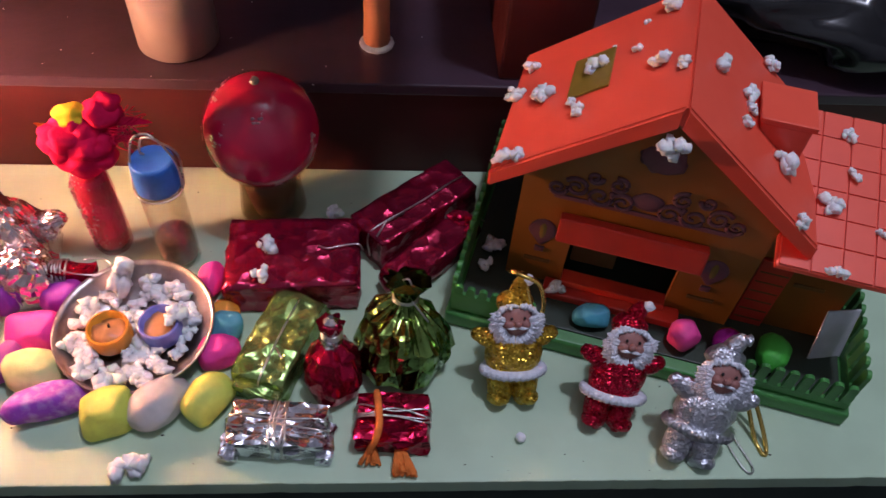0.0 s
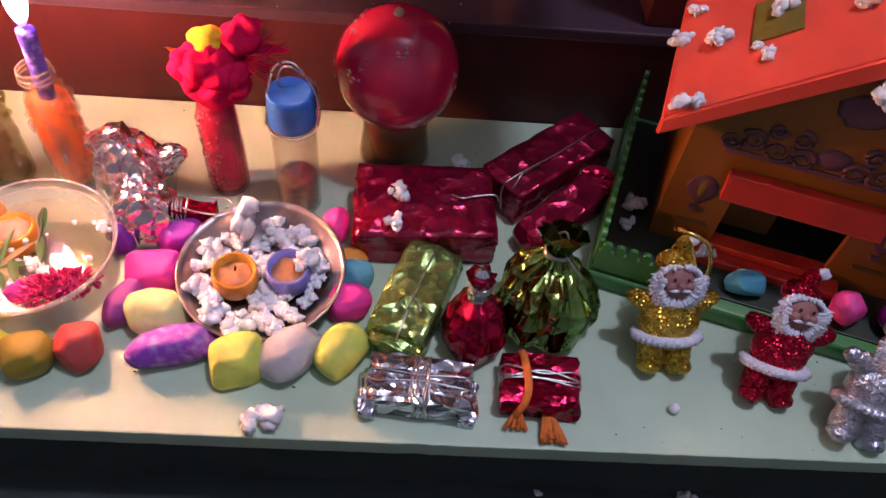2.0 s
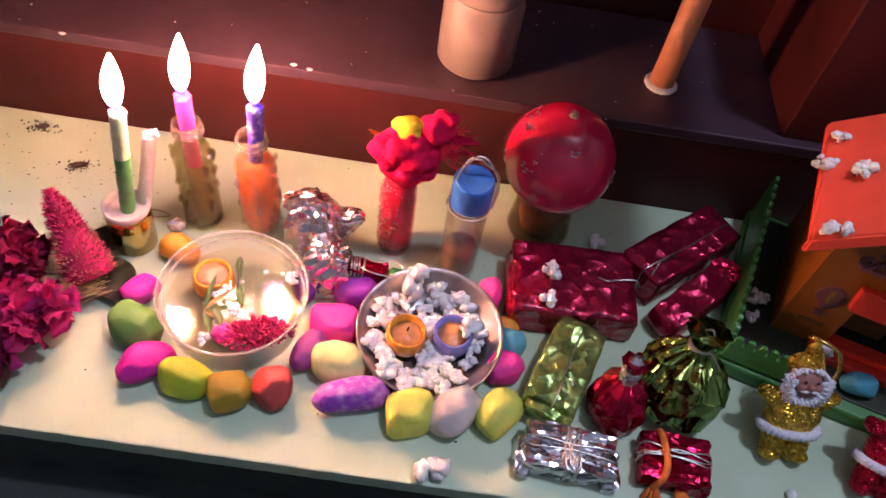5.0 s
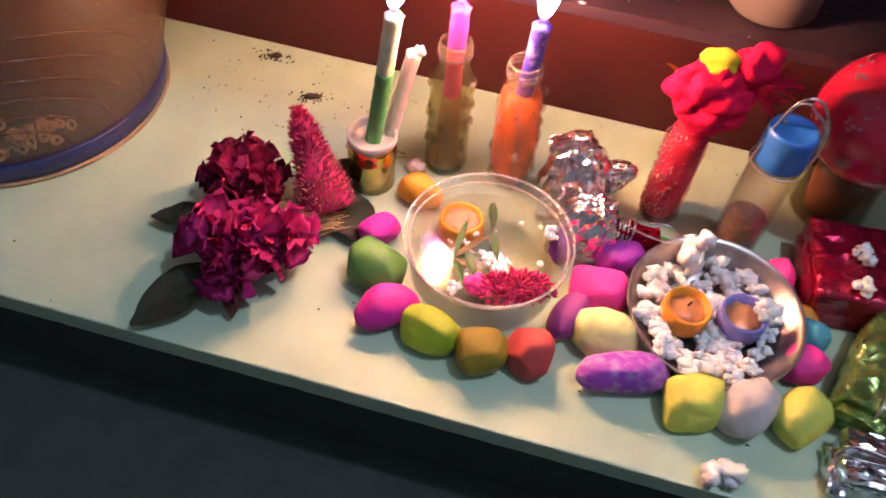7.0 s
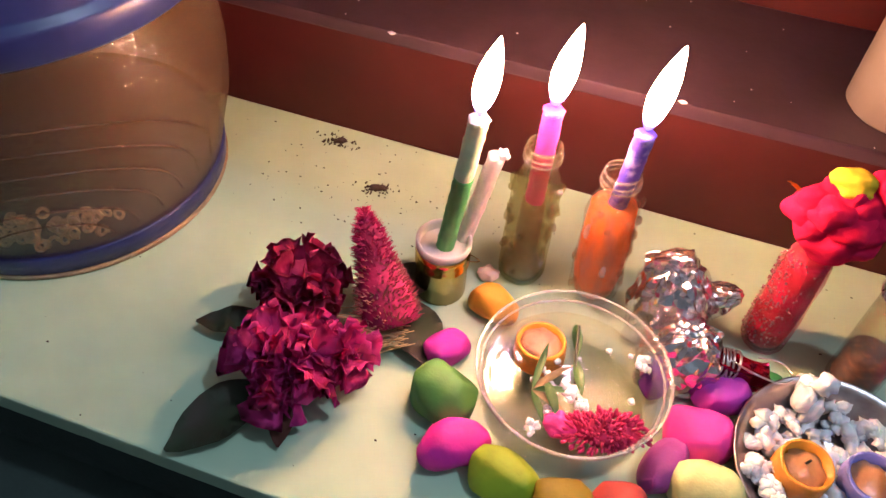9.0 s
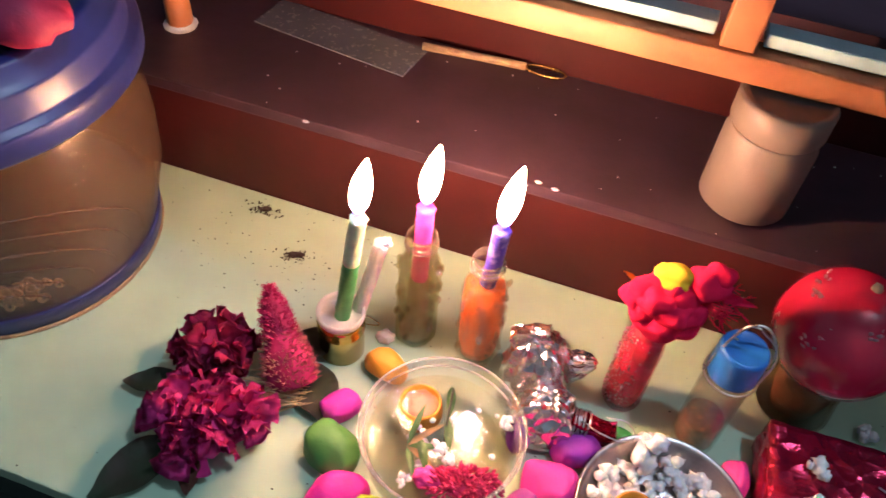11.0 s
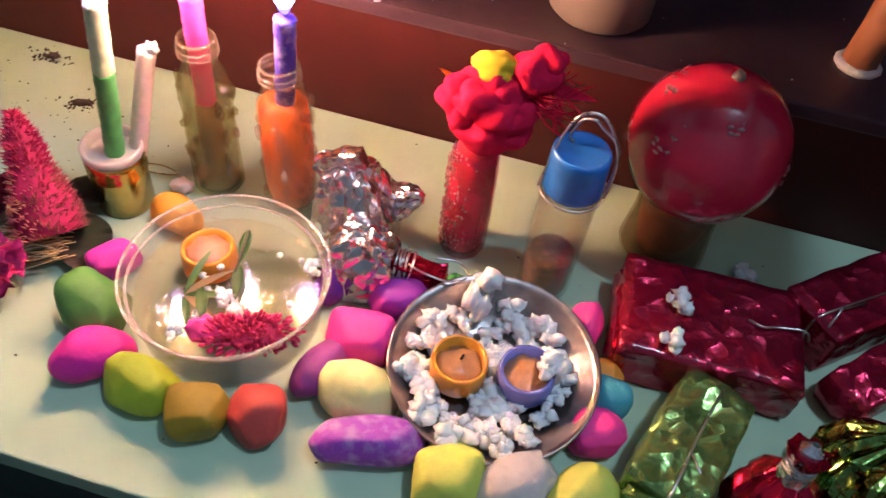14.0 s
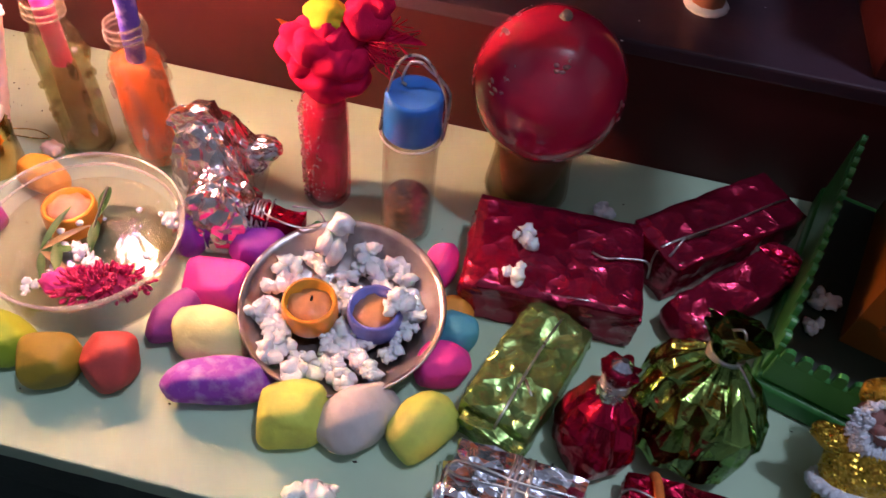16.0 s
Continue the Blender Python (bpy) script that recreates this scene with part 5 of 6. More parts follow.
f = part("twisted_end", crumple(0.034, 0.016, 0.016, 6, 0.003, 41, 0.3), M["red_foil2"], e, "frayed crimson end beyond the wire", smooth=False)
f.matrix_local = pose(0.040, 0.0, 0.012, 0, 8, 0)
for i in range(6):
    tie(e, loop_pts((0.025 + 0.0022 * i, 0, 0.023), 0.0105, 0.0105, 16, tilt=Matrix.Rotation(radians(90 + 12 * (i % 3 - 1)), 3, "Y")), 0.0008)
tie(e, [(0.032, -0.004, 0.033), (0.044, -0.012, 0.036), (0.062, -0.012, 0.032), (0.073, -0.002, 0.028), (0.066, 0.008, 0.028), (0.05, 0.006, 0.03)], 0.0007)
solo("green_bead", blob(0.008, 0.006, 0.005, 2, 0.2, 2, 3, 0.8, (-0.118, 0.592, 0.005)), M["fence"], "bright green plastic scrap beside the bowl", "scrap")


# ---- toy house ----
HOUSE = pose(0.170, 0.545, 0, 0, 0, -17.3)
RID, EAV, SL = 0.247, 0.152, 0.80
def roof_z(x):
    return RID - abs(x - 0.135) * SL


def toy_house():
    e = thing("toy_house", "orange and yellow plastic toy house with foam snow on its roof", "toy house", HOUSE)
    part("base", box(0.0, 0.335, 0.0, 0.195, 0.0, 0.017, 0.003), M["fence"], e, "green plastic base tray")
    part("yard", box(0.008, 0.327, 0.012, 0.188, 0.0165, 0.0190, 0.001), M["yard"], e, "dark greenish yard plate", False)
    # main roof: two slabs that meet at the ridge
    for s, name in ((-1, "roof_slab"), (1, "roof_slab")):
        bm = bmesh.new()
        pr = [(0.135, RID), (0.135 + s * 0.120, roof_z(0.255)), (0.135 + s * 0.120, roof_z(0.255) - 0.009), (0.135, RID - 0.009)]
        a = [bm.verts.new((x, 0.042, z)) for x, z in pr]
        b = [bm.verts.new((x, 0.190, z)) for x, z in pr]
        for k in range(4):
            bm.faces.new((a[k], a[(k + 1) % 4], b[(k + 1) % 4], b[k]))
        bm.faces.new(a)
        bm.faces.new(b[::-1])
        bmesh.ops.recalc_face_normals(bm, faces=bm.faces[:])
        bmesh.ops.bevel(bm, geom=bm.edges[:], offset=0.0015, segments=2, affect="EDGES")
        slab = part(name, bm, M["roof"], e, "orange-red plastic roof slab", False)
        # fascia along the gable
        bm = bmesh.new()
        pr = [(0.135, RID + 0.0003), (0.135 + s * 0.1205, roof_z(0.2555) + 0.0003), (0.135 + s * 0.1205, roof_z(0.2555) - 0.016), (0.135, RID - 0.019)]
        a = [bm.verts.new((x, 0.040, z)) for x, z in pr]
        b = [bm.verts.new((x, 0.047, z)) for x, z in pr]
        for k in range(4):
            bm.faces.new((a[k], a[(k + 1) % 4], b[(k + 1) % 4], b[k]))
        bm.faces.new(a)
        bm.faces.new(b[::-1])
        bmesh.ops.recalc_face_normals(bm, faces=bm.faces[:])
        bmesh.ops.bevel(bm, geom=bm.edges[:], offset=0.0018, segments=3, affect="EDGES")
        part("gable_trim", bm, M["roof"], slab, "", False)
    # skylight set in the left slope
    bm = box(-0.017, 0.017, -0.024, 0.024, 0, 0.002, 0.0006)
    sk = part("skylight", bm, M["olive_plastic"], e, "olive plastic skylight", False)
    sk.matrix_local = pose(0.072, 0.120, roof_z(0.072) + 0.0005, 0, -math.degrees(math.atan(SL)), 0)
    # gable wall with a real doorway
    T0, T1 = 0.058, 0.064
    bm = bmesh.new()
    def wall_piece(pts):
        a = [bm.verts.new((x, T0, z)) for x, z in pts]
        b = [bm.verts.new((x, T1, z)) for x, z in pts]
        n = len(pts)
        for k in range(n):
            bm.faces.new((a[k], a[(k + 1) % n], b[(k + 1) % n], b[k]))
        bm.faces.new(a)
        bm.faces.new(b[::-1])
    L, R, DL, DR, DB, DT = 0.040, 0.232, 0.088, 0.178, 0.034, 0.092
    wall_piece([(L, 0.012), (DL, 0.012), (DL, DT), (DR, DT), (DR, 0.012), (R, 0.012), (R, roof_z(R) - 0.008), (0.135, RID - 0.008), (L, roof_z(L) - 0.008)])
    bmesh.ops.recalc_face_normals(bm, faces=bm.faces[:])
    part("front_wall", bm, M["wall"], e, "yellow plastic gable wall, shade put into its colour", False)
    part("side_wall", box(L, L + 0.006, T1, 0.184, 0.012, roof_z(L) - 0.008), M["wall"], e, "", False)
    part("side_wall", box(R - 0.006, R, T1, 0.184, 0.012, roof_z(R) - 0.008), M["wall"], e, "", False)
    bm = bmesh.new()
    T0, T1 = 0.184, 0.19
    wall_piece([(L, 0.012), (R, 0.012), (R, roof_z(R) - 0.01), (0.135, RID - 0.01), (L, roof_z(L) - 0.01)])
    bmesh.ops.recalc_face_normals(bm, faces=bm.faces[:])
    # dark colour paints the shade seen in through the doorway
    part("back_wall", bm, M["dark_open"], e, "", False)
    # canopy, step, trims
    can = part("canopy", moved(box(-0.058, 0.058, -0.012, 0.012, -0.005, 0.005, 0.002), pose(0.133, 0.048, 0.102, 80, 0, 0)), M["red_plastic"], e, "red plastic canopy over the doorway", False)
    part("door_step", box(0.075, 0.192, 0.040, 0.0578, 0.014, 0.026, 0.002), M["red_plastic"], e, "red plastic doorstep", False)
    part("sill_band", box(0.0885, 0.1775, 0.050, 0.064, 0.0265, 0.034, 0.001), M["red_plastic"], e, "", False)
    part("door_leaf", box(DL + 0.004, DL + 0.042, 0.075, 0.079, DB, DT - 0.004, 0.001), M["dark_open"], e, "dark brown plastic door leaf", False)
    for x in (0.064, 0.203):
        bm = blob(0.012, 0.0014, 0.016, 5, 0.05, 2, 3, 1)
        for v in bm.verts:
            v.co.x *= 1 + min(0, v.co.z) * 42
        box(-0.004, 0.004, -0.0014, 0.0014, -0.023, -0.017, 0.0005, bm)
        d = part("wall_emblem", moved(bm, pose(x, 0.0578, 0.080)), M["decal"], e, "purple balloon-shaped print")
        part("stripe", moved(blob(0.004, 0.0017, 0.012, 4, 0.05, 2, 2, 1), pose(x, 0.0576, 0.082)), M["olive_plastic"], d, "olive stripe of the printed balloon")
        part("vent", box(x - 0.011, x + 0.011, 0.0562, 0.0578, 0.044, 0.048, 0.0005), M["dark_open"], e, "", False)
    # printed scrollwork over the canopy: curls on both sides of a plaque
    def curl(x, z, r, turn, way):
        pts = [(x + way * r * (1 - k / 26) * math.cos(turn + k * 0.42), 0.0574, z + r * (1 - k / 26) * math.sin(turn + k * 0.42)) for k in range(22)]
        part("print_curl", tube(pts, 0.0021, 6, 0.0012), M["decal"], e, "dull purple printed curl")
    for way in (-1, 1):
        for dx, z, r, turn in ((0.018, 0.133, 0.010, 0.4), (0.036, 0.135, 0.011, 2.4), (0.054, 0.139, 0.010, 0.6), (0.068, 0.135, 0.008, 2.8), (0.024, 0.150, 0.008, 1.2), (0.042, 0.153, 0.006, 3.0)):
            curl(0.135 + way * dx, z, r, turn, way)
    bar = part("print_band", box(0.066, 0.204, 0.0566, 0.0579, 0.124, 0.1285, 0.0006), M["decal"], e, "dull purple printed band", False)
    part("print_plaque", moved(blob(0.012, 0.0014, 0.009, 3, 0.2, 2, 3, 1), pose(0.135, 0.0578, 0.140)), M["decal"], e, "dull purple printed plaque")
    part("gable_emblem", moved(blob(0.017, 0.0014, 0.013, 7, 0.25, 2.2, 3, 1), pose(0.135, 0.0578, 0.184)), M["decal"], e, "dull purple printed oval")
    # chimney on the right slope
    bm = box(0.196, 0.232, 0.098, 0.138, 0.155, 0.204, 0.002)
    ch = part("chimney", bm, M["roof"], e, "", False)
    part("chimney_cap", box(0.194, 0.234, 0.096, 0.140, 0.2045, 0.209, 0.001), M["roof"], ch, "", False)
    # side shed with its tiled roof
    part("shed_wall", box(R + 0.001, 0.312, 0.070, 0.076, 0.012, 0.135), M["wall"], e, "yellow plastic shed wall, shade put into its colour", False)
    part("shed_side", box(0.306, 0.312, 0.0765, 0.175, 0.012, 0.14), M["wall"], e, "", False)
    part("shed_vent", box(0.268, 0.292, 0.0685, 0.0698, 0.075, 0.079, 0.0005), M["dark_open"], e, "", False)
    part("shed_panel", box(R + 0.004, 0.262, 0.066, 0.0698, 0.016, 0.10, 0.001), M["red_plastic"], e, "red plastic shed panel", False)
    for i in range(6):
        part("panel_groove", box(R + 0.006, 0.260, 0.0652, 0.0662, 0.026 + i * 0.012, 0.0272 + i * 0.012, 0.0003), M["dark_open"], e, "", False)
    sh = part("shed_roof", moved(box(-0.046, 0.046, -0.072, 0.072, -0.006, 0.0, 0.0015), pose(0.278, 0.102, 0.152, 15, 0, 0)), M["roof"], e, "orange plastic shed roof", False)
    tile = box(-0.0105, 0.0105, -0.0115, 0.0115, 0, 0.0018, 0.0006)
    first = None
    for i in range(4):
        for j in range(6):
            m = pose(0.278, 0.102, 0.152, 15, 0, 0) @ pose(-0.0335 + i * 0.0223, -0.0595 + j * 0.0238, 0)
            if first is None:
                first = part("tile", tile, M["roof"], sh, "", False)
                t = first
            else:
                t = new("tile", first.data)
                t.parent = sh
            t.matrix_local = m
    part("card", moved(box(-0.014, 0.016, -0.0008, 0.0008, 0, 0.05, 0.0003), pose(0.314, 0.050, 0.0185, -16, 4, 24)), M["white_card"], e, "grey-white torn card leaning on the shed", False)
    # fences: moulded panels with round-topped teeth
    def fence(x0, y0, x1, y1, h, n, grow=0.0, solid=0.5):
        d = Vector((x1 - x0, y1 - y0))
        ang = math.degrees(math.atan2(d.y, d.x))
        top = lambda t: h * (1 + grow * t)
        bm = bmesh.new()
        for t in (0, 1):
            for y, z in ((-0.002, 0), (0.002, 0), (0.002, top(t) * solid), (-0.002, top(t) * solid)):
                bm.verts.new((d.length * t, y, z))
        bm.verts.ensure_lookup_table()
        for q in ((0, 1, 2, 3), (7, 6, 5, 4), (0, 4, 5, 1), (1, 5, 6, 2), (2, 6, 7, 3), (3, 7, 4, 0)):
            bm.faces.new([bm.verts[k] for k in q])
        bmesh.ops.recalc_face_normals(bm, faces=bm.faces[:])
        bmesh.ops.bevel(bm, geom=bm.edges[:], offset=0.0006, segments=2, affect="EDGES")
        f = part("fence", moved(bm, pose(x0, y0, 0.0185, 0, 0, ang)), M["fence"], e, "green plastic picket fence", False)
        for i in range(n):
            t = (i + 0.5) / n
            w, z0, z1 = d.length / n * 0.34, top(t) * solid - 0.002, top(t)
            outline = [(-w, z0), (w, z0)] + [(w * math.cos(k * math.pi / 6), z1 - w + w * math.sin(k * math.pi / 6)) for k in range(7)]
            bm = bmesh.new()
            a = [bm.verts.new((x, -0.0018, z)) for x, z in outline]
            b = [bm.verts.new((x, 0.0018, z)) for x, z in outline]
            for k in range(len(a)):
                bm.faces.new((a[k], a[(k + 1) % len(a)], b[(k + 1) % len(a)], b[k]))
            bm.faces.new(a)
            bm.faces.new(b[::-1])
            bmesh.ops.recalc_face_normals(bm, faces=bm.faces[:])
            part("picket", moved(bm, pose(x0 + d.x * t, y0 + d.y * t, 0.0185, 0, 0, ang)), M["fence"], f, "", False)
    fence(0.004, 0.006, 0.075, 0.006, 0.032, 7, 0, 0.72)
    fence(0.23, 0.006, 0.331, 0.006, 0.030, 9, 0, 0.3)
    fence(0.331, 0.008, 0.331, 0.19, 0.042, 14, 0, 0.3)
    fence(0.004, 0.010, 0.004, 0.19, 0.034, 17, 0.75, 0.84)
    return e


house = toy_house()
ROOF_SCRAPS = [(0.026, 0.162, 0.017), (0.041, 0.111, 0.021), (0.017, 0.131, 0.019), (0.063, 0.092, 0.009), (0.070, 0.077, 0.014), (0.077, 0.125, 0.021), (0.084, 0.147, 0.005), (0.101, 0.130, 0.010), (0.104, 0.164, 0.007), (0.117, 0.102, 0.020), (0.131, 0.091, 0.013), (0.121, 0.172, 0.020), (0.031, 0.046, 0.023), (0.156, 0.118, 0.018), (0.203, 0.184, 0.017), (0.183, 0.121, 0.017), (0.185, 0.107, 0.014), (0.183, 0.088, 0.013), (0.218, 0.086, 0.026), (0.236, 0.046, 0.017)]
for i, (x, y, s) in enumerate(ROOF_SCRAPS):
    tilt = math.degrees(math.atan(SL)) * (-1 if x < 0.135 else 1)
    solo("foam_scrap", chunk(s, 200 + i), M["foam"], "white foam scrap stuck on the toy roof as snow", "foam scrap", HOUSE @ pose(x, y, roof_z(x) - 0.0015, 0, tilt, 0) @ pose(0, 0, 0, 0, 0, i * 77), "foam scraps")
for i, (x, y, s) in enumerate(((0.267, 0.087, 0.021), (0.275, 0.151, 0.014), (0.281, 0.117, 0.013), (0.304, 0.074, 0.010), (0.275, 0.034, 0.015))):
    solo("foam_scrap", chunk(s, 260 + i), M["foam"], "white foam scrap on the shed roof as snow", "foam scrap", HOUSE @ pose(x, y, 0.152 + (y - 0.102) * 0.268, 15, 0, i * 50), "foam scraps")
solo("foam_scrap", chunk(0.022, 290), M["foam"], "white foam scrap stuck under the gable trim", "foam scrap", HOUSE @ pose(0.134, 0.040, 0.212, 60, 0, 0), "foam scraps")
for i, (x, y, z, s) in enumerate(((0.026, 0.08, 0.019, 0.02), (0.022, 0.055, 0.019, 0.016), (0.085, 0.045, 0.027, 0.016), (0.19, 0.03, 0.019, 0.012))):
    solo("foam_scrap", chunk(s, 300 + i), M["foam"], "white foam scrap lying in the toy yard", "foam scrap", HOUSE @ pose(x, y, z, 0, 0, i * 99), "foam scraps")
for i, (x, y, a, b, h, col, word) in enumerate(((0.120, 0.026, 0.016, 0.011, 0.010, (0.05, 0.36, 0.5), "sky blue"), (0.196, 0.027, 0.013, 0.012, 0.013, (0.85, 0.06, 0.3), "pink"), (0.270, 0.035, 0.018, 0.012, 0.011, (0.03, 0.42, 0.04), "bright green"))):
    p = HOUSE @ Vector((x, y, 0.019))
    stone(40 + i, p.x, p.y, p.z, a, b, h, i * 30, col, word, 0.85, "in front of the toy house")
p = HOUSE @ Vector((0.232, 0.030, 0.019))
solo("bauble", blob(0.013, 0.013, 0.013, 1, 0.02, 1, 4, 1, (0, 0, 0.013)), mat("purple_gloss", (0.4, 0.02, 0.3), 0.15, 0.5, coat=0.5), "shiny purple bauble in front of the toy house", "bauble", pose(p.x, p.y, p.z))


# ---- little figures ----
def figure(label, m, cover, seed, trim, tall=1.0):
    """A small bearded doll in one mesh: coat, ribbed belt, fluffy beard, plain face."""
    bm = bmesh.new()
    rnd = random.Random(seed)
    B = lambda rx, ry, rz, c, mi, rough=0.12, fr=2.0, sub=3: join(bm, blob(rx, ry, rz, seed, rough, fr, sub, 1, c), mi)
    B(0.0225, 0.015, 0.022, (0, 0, 0.041), 0)
    B(0.0215, 0.0145, 0.010, (0, 0, 0.026), 0)
    for s in (-1, 1):
        join(bm, moved(blob(0.0102, 0.0105, 0.0185, seed, 0.12, 2, 3), pose(s * 0.0098, 0, 0.0125, 0, s * 7, 0)), 0)
        B(0.0088, 0.0095, 0.0062, (s * 0.0118, -0.0035, 0.0035), 0)
        join(bm, moved(blob(0.0135, 0.0078, 0.0082, seed, 0.15, 2, 3), pose(s * 0.0185, -0.001, 0.054, 0, -s * 14, 0)), 0)
        B(0.0058, 0.0056, 0.0058, (s * 0.0285, -0.001, 0.0575), 0)
    band = lathe([(0.92, -0.0036), (1.05, -0.0030), (1.10, 0), (1.05, 0.0030), (0.92, 0.0036)], 96)
    for k, v in enumerate(band.verts):
        rib = 1.0 + 0.08 * (k % 3 == 0) + 0.05 * noise.noise(v.co * 9)
        v.co = Vector((v.co.x * 0.0232 * rib, v.co.y * 0.0160 * rib, v.co.z + 0.0265))
    join(bm, band, trim)
    B(0.0150, 0.0125, 0.0150, (0, -0.001, 0.070), 2, 0.03)
    B(0.0030, 0.0032, 0.0028, (0, -0.0138, 0.0705), 2, 0.1)
    for s in (-1, 1):
        B(0.0042, 0.0030, 0.0038, (s * 0.0062, -0.0118, 0.0690), 2, 0.1, 2, 2)
        B(0.0012, 0.0010, 0.0015, (s * 0.0050, -0.0134, 0.0748), 3, 0.0, 2, 1)
        B(0.0040, 0.0020, 0.0012, (s * 0.0042, -0.0138, 0.0668), 1, 0.5, 3, 2)
    # beard and hair: tufts that point outwards round the face
    for k in range(400):
        a = rnd.uniform(math.pi * 0.88, math.pi * 2.12)
        q = rnd.uniform(0.72, 1.15)
        c = Vector((0.0165 * q * math.cos(a), -0.0118 + 0.009 * (q - 0.6), 0.0690 + 0.0180 * q * math.sin(a)))
        d = Vector((math.cos(a), -0.35 + rnd.uniform(-0.3, 0.3), math.sin(a))).to_track_quat("Z", "Y").to_matrix().to_4x4()
        join(bm, moved(blob(0.0012, 0.0014, 0.0042, k, 0.5, 3, 1), Matrix.Translation(c) @ d), 1)
    for k in range(70):
        a = math.pi * rnd.uniform(0.02, 0.98)
        c = Vector((0.0152 * math.cos(a), -0.0075 + rnd.uniform(-0.002, 0.002), 0.0735 + 0.0095 * math.sin(a)))
        d = Vector((rnd.gauss(0, 1), -1, rnd.gauss(0, 1))).to_track_quat("Z", "Y").to_matrix().to_4x4()
        join(bm, moved(blob(0.0018, 0.0018, 0.0034, k, 0.5, 3, 1), Matrix.Translation(c) @ d), 1)
    B(0.0142, 0.0120, 0.0105, (0, 0.003, 0.082), 0)
    join(bm, moved(blob(0.0068, 0.0065, 0.0105, seed, 0.15, 2, 3), pose(0.003, 0.003, 0.093, 0, 24, 0)), 0)
    B(0.0045, 0.0045, 0.0045, (0.0095, 0.001, 0.1005), trim, 0.5, 3, 2)
    return solo("bearded_doll", bm, [cover, M["fur"], M["skin"], M["wick"]], label, "figurine", m @ Matrix.Diagonal((1, 1, tall, 1)), "bearded dolls")


figure("small bearded doll in gold glitter with white fluff trim", pose(0.222, 0.470, 0.004, -33, 0, 2), M["g_gold"], 1, 1)
figure("small bearded doll in red glitter with white fluff trim", pose(0.294, 0.448, 0.004, -36, 8, -6), M["g_red"], 2, 1)
figure("small bearded doll in silver glitter with a white beard", pose(0.352, 0.418, 0.004, -36, 12, -10) @ Matrix.Diagonal((1.08, 1, 1, 1)), M["g_silver"], 3, 0, 1.04)
e = thing("ornament_string", "loop of gold thread hanging from a doll", "string", group="gold strings")
part("strand", tube([(0.226, 0.532, 0.088), (0.215, 0.530, 0.094), (0.222, 0.522, 0.099), (0.236, 0.517, 0.094), (0.241, 0.509, 0.078), (0.238, 0.506, 0.066), (0.232, 0.510, 0.075), (0.228, 0.525, 0.086)], 0.0018, 8), M["gold_thread"], e)
e = thing("ornament_string", "loop of gold thread lying beside the silver doll", "string", group="gold strings")
part("strand", tube([(0.392, 0.478, 0.045), (0.404, 0.460, 0.028), (0.413, 0.435, 0.003), (0.417, 0.421, 0.0015), (0.421, 0.428, 0.002), (0.414, 0.450, 0.02), (0.400, 0.474, 0.044)], 0.0018, 8), M["gold_thread"], e)
e = thing("safety_pin", "steel safety pin lying on the green board", "pin")
part("pin_wire", tube([(0.388, 0.442, 0.0015), (0.392, 0.425, 0.0015), (0.398, 0.409, 0.0015), (0.403, 0.406, 0.0015), (0.405, 0.412, 0.0015), (0.399, 0.43, 0.0015), (0.393, 0.446, 0.0015)], 0.0008, 6), M["wire"], e)

# ---- scraps and crumbs on the board ----
for i, (x, y, z, s, words) in enumerate(((-0.065, 0.413, 0, 0.030, "on the board's front edge"), (0.072, 0.668, 0, 0.02, "behind the crimson parcel"), (0.0, 0.622, 0.0, 0.016, "beside the crimson parcel"), (0.262, 0.406, -0.10, 0.022, "fallen on the dark floor"), (0.143, 0.408, -0.10, 0.008, "fallen on the dark floor"))):
    solo("foam_scrap", chunk(s, 400 + i), M["foam"], "white foam scrap " + words, "foam scrap", pose(x, y, z, 0, 0, i * 50), "foam scraps")
solo("foam_bead", blob(0.0042, 0.0042, 0.004, 3, 0.1, 2, 2, 1, (0.226, 0.436, 0.004)), M["foam"], "tiny white foam bead on the green board", "bead")
solo("wax_lump", blob(0.008, 0.006, 0.006, 3, 0.4, 2, 3, 1, (-0.325, 0.612, 0.004)), M["pale_wax"], "pale pink lump of wax beside a bottle", "wax")
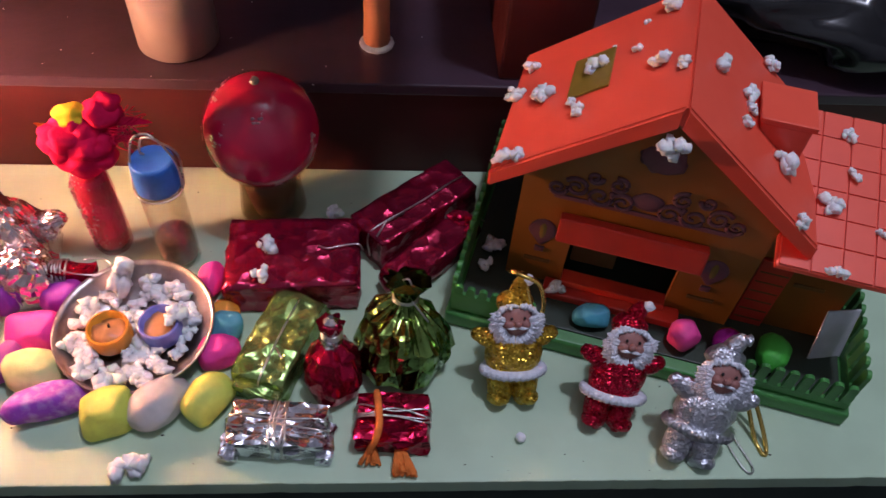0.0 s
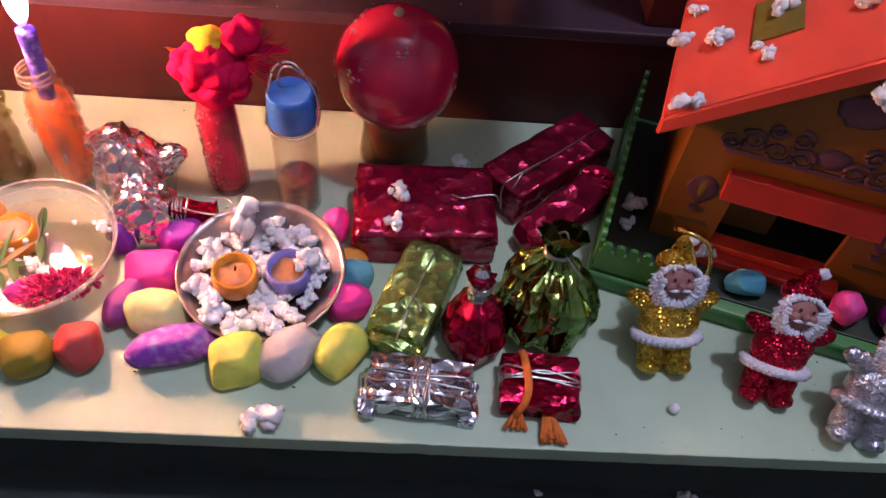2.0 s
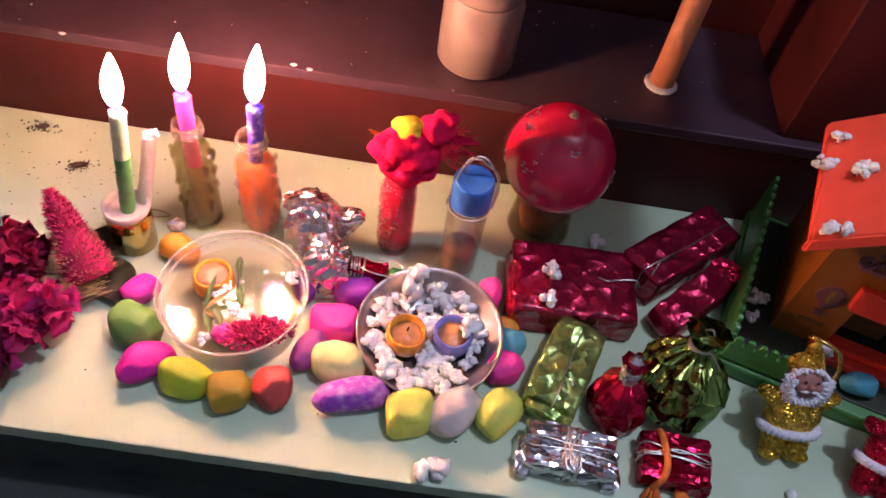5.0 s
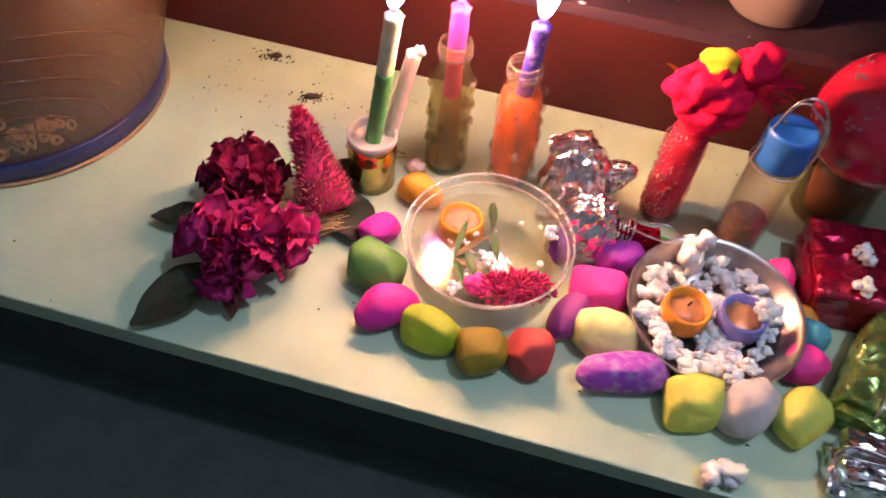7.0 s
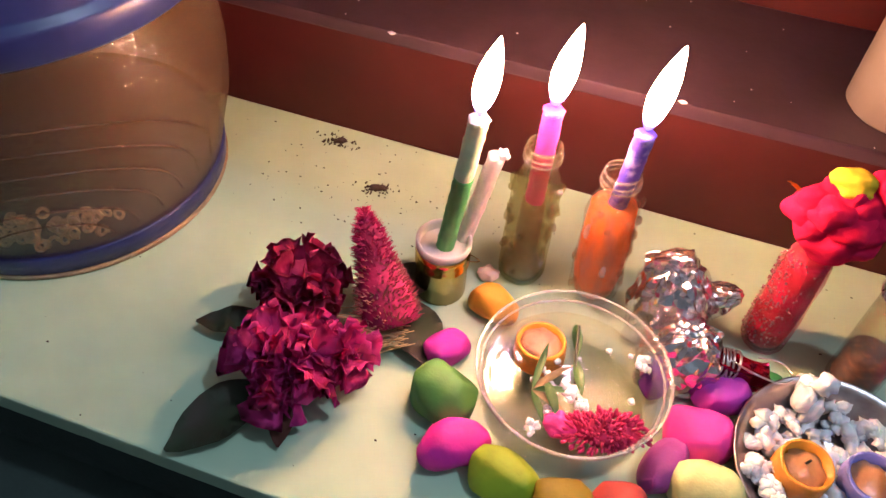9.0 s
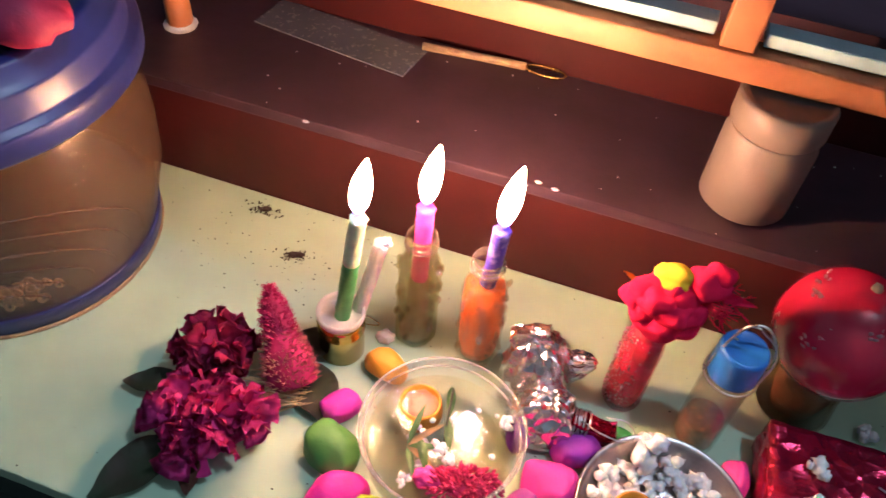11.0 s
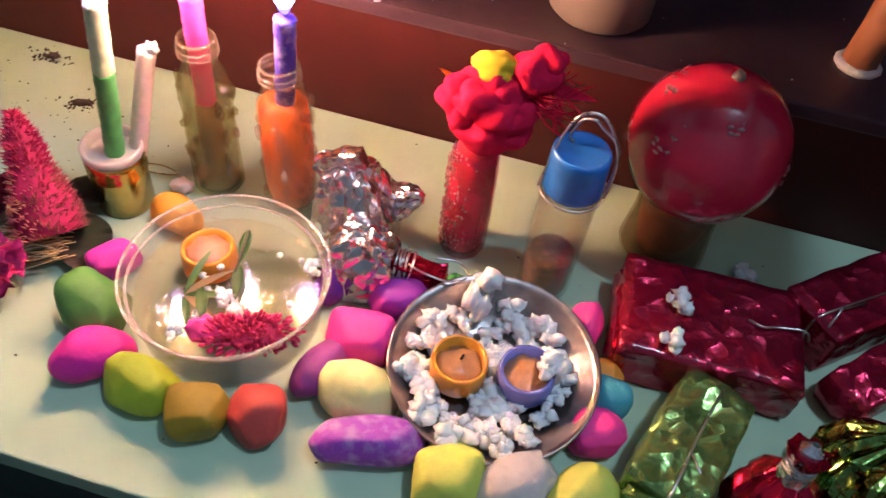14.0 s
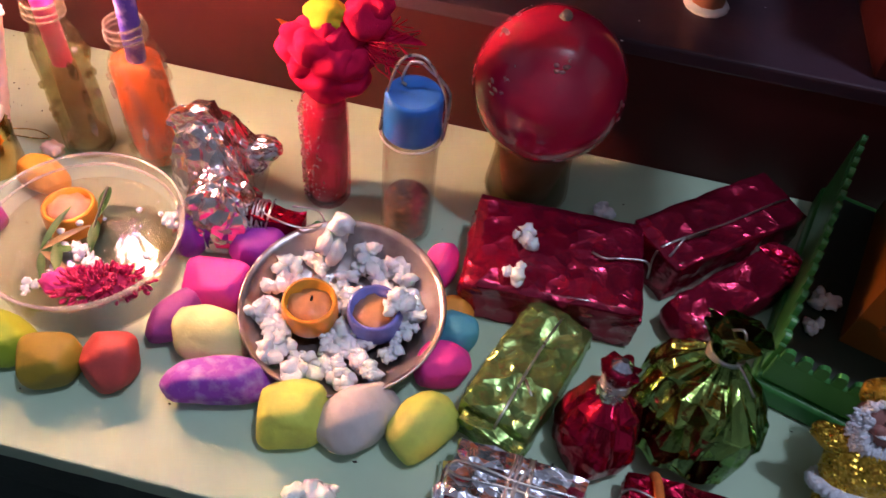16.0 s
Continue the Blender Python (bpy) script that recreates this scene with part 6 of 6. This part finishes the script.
for x, y, s, n in ((-0.489, 0.709, 0.008, 60), (-0.436, 0.667, 0.009, 44)):
    bm = bmesh.new()
    rnd = random.Random(n)
    for k in range(n):
        join(bm, blob(rnd.uniform(0.0004, 0.0012), rnd.uniform(0.0004, 0.0020), rnd.uniform(0.0003, 0.0009), k, 0.9, 2, 1, 1, (x + rnd.gauss(0, s), y + rnd.gauss(0, s * 0.5), 0.001)))
    join(bm, moved(blob(s * 0.8, s * 0.3, s * 0.25, n, 0.9, 2, 3), pose(x, y, 0.002, 0, 0, 20)))
    solo("crumb_pile", bm, M["dirt"], "small heap of dark crumbs on the green board", "crumbs", kind="stuff")
bm = bmesh.new()
rnd = random.Random(77)
for k in range(330):
    x, y = rnd.uniform(-0.6, 0.5), rnd.uniform(EDGE + 0.006, BACK - 0.004)
    if rnd.random() < 0.45:
        x, y = -0.43 + rnd.gauss(0, 0.09), 0.67 + rnd.gauss(0, 0.035)
    if not EDGE + 0.004 < y < BACK - 0.003:
        continue
    s = rnd.uniform(0.0002, 0.0008)
    join(bm, blob(s * rnd.uniform(0.8, 2), s, s * 0.6, k, 0.5, 2, 1, 1, (x, y, s * 0.3)))
solo("crumbs", bm, M["dirt"], "dark crumbs strewn over the green board", "crumbs", kind="stuff")
bm = bmesh.new()
for k in range(34):
    x, y = rnd.uniform(-0.6, 0.3), rnd.uniform(BACK + 0.004, 0.89)
    s = rnd.uniform(0.0004, 0.0010) * (2.0 if k in (3, 9) else 1)
    join(bm, blob(s, s, s * 0.5, k, 0.5, 2, 1, 1, (x, y, LEDGE + s * 0.3)))
for x, y in ((-0.225, 0.735), (-0.24, 0.738), (-0.45, 0.731)):
    join(bm, blob(0.0032, 0.0017, 0.001, 3, 0.6, 2, 2, 1, (x, y, LEDGE + 0.001)))
solo("foam_dust", bm, M["foam"], "white foam dust strewn on the ledge", "dust", kind="stuff")
e = thing("bent_wire", "thin bent wire lying on the board beside the gold cup", "wire")
part("strand", tube([(-0.372, 0.622, 0.001), (-0.35, 0.628, 0.001), (-0.335, 0.624, 0.001), (-0.345, 0.62, 0.001), (-0.37, 0.618, 0.001)], 0.0004, 5), M["gold_thread"], e)
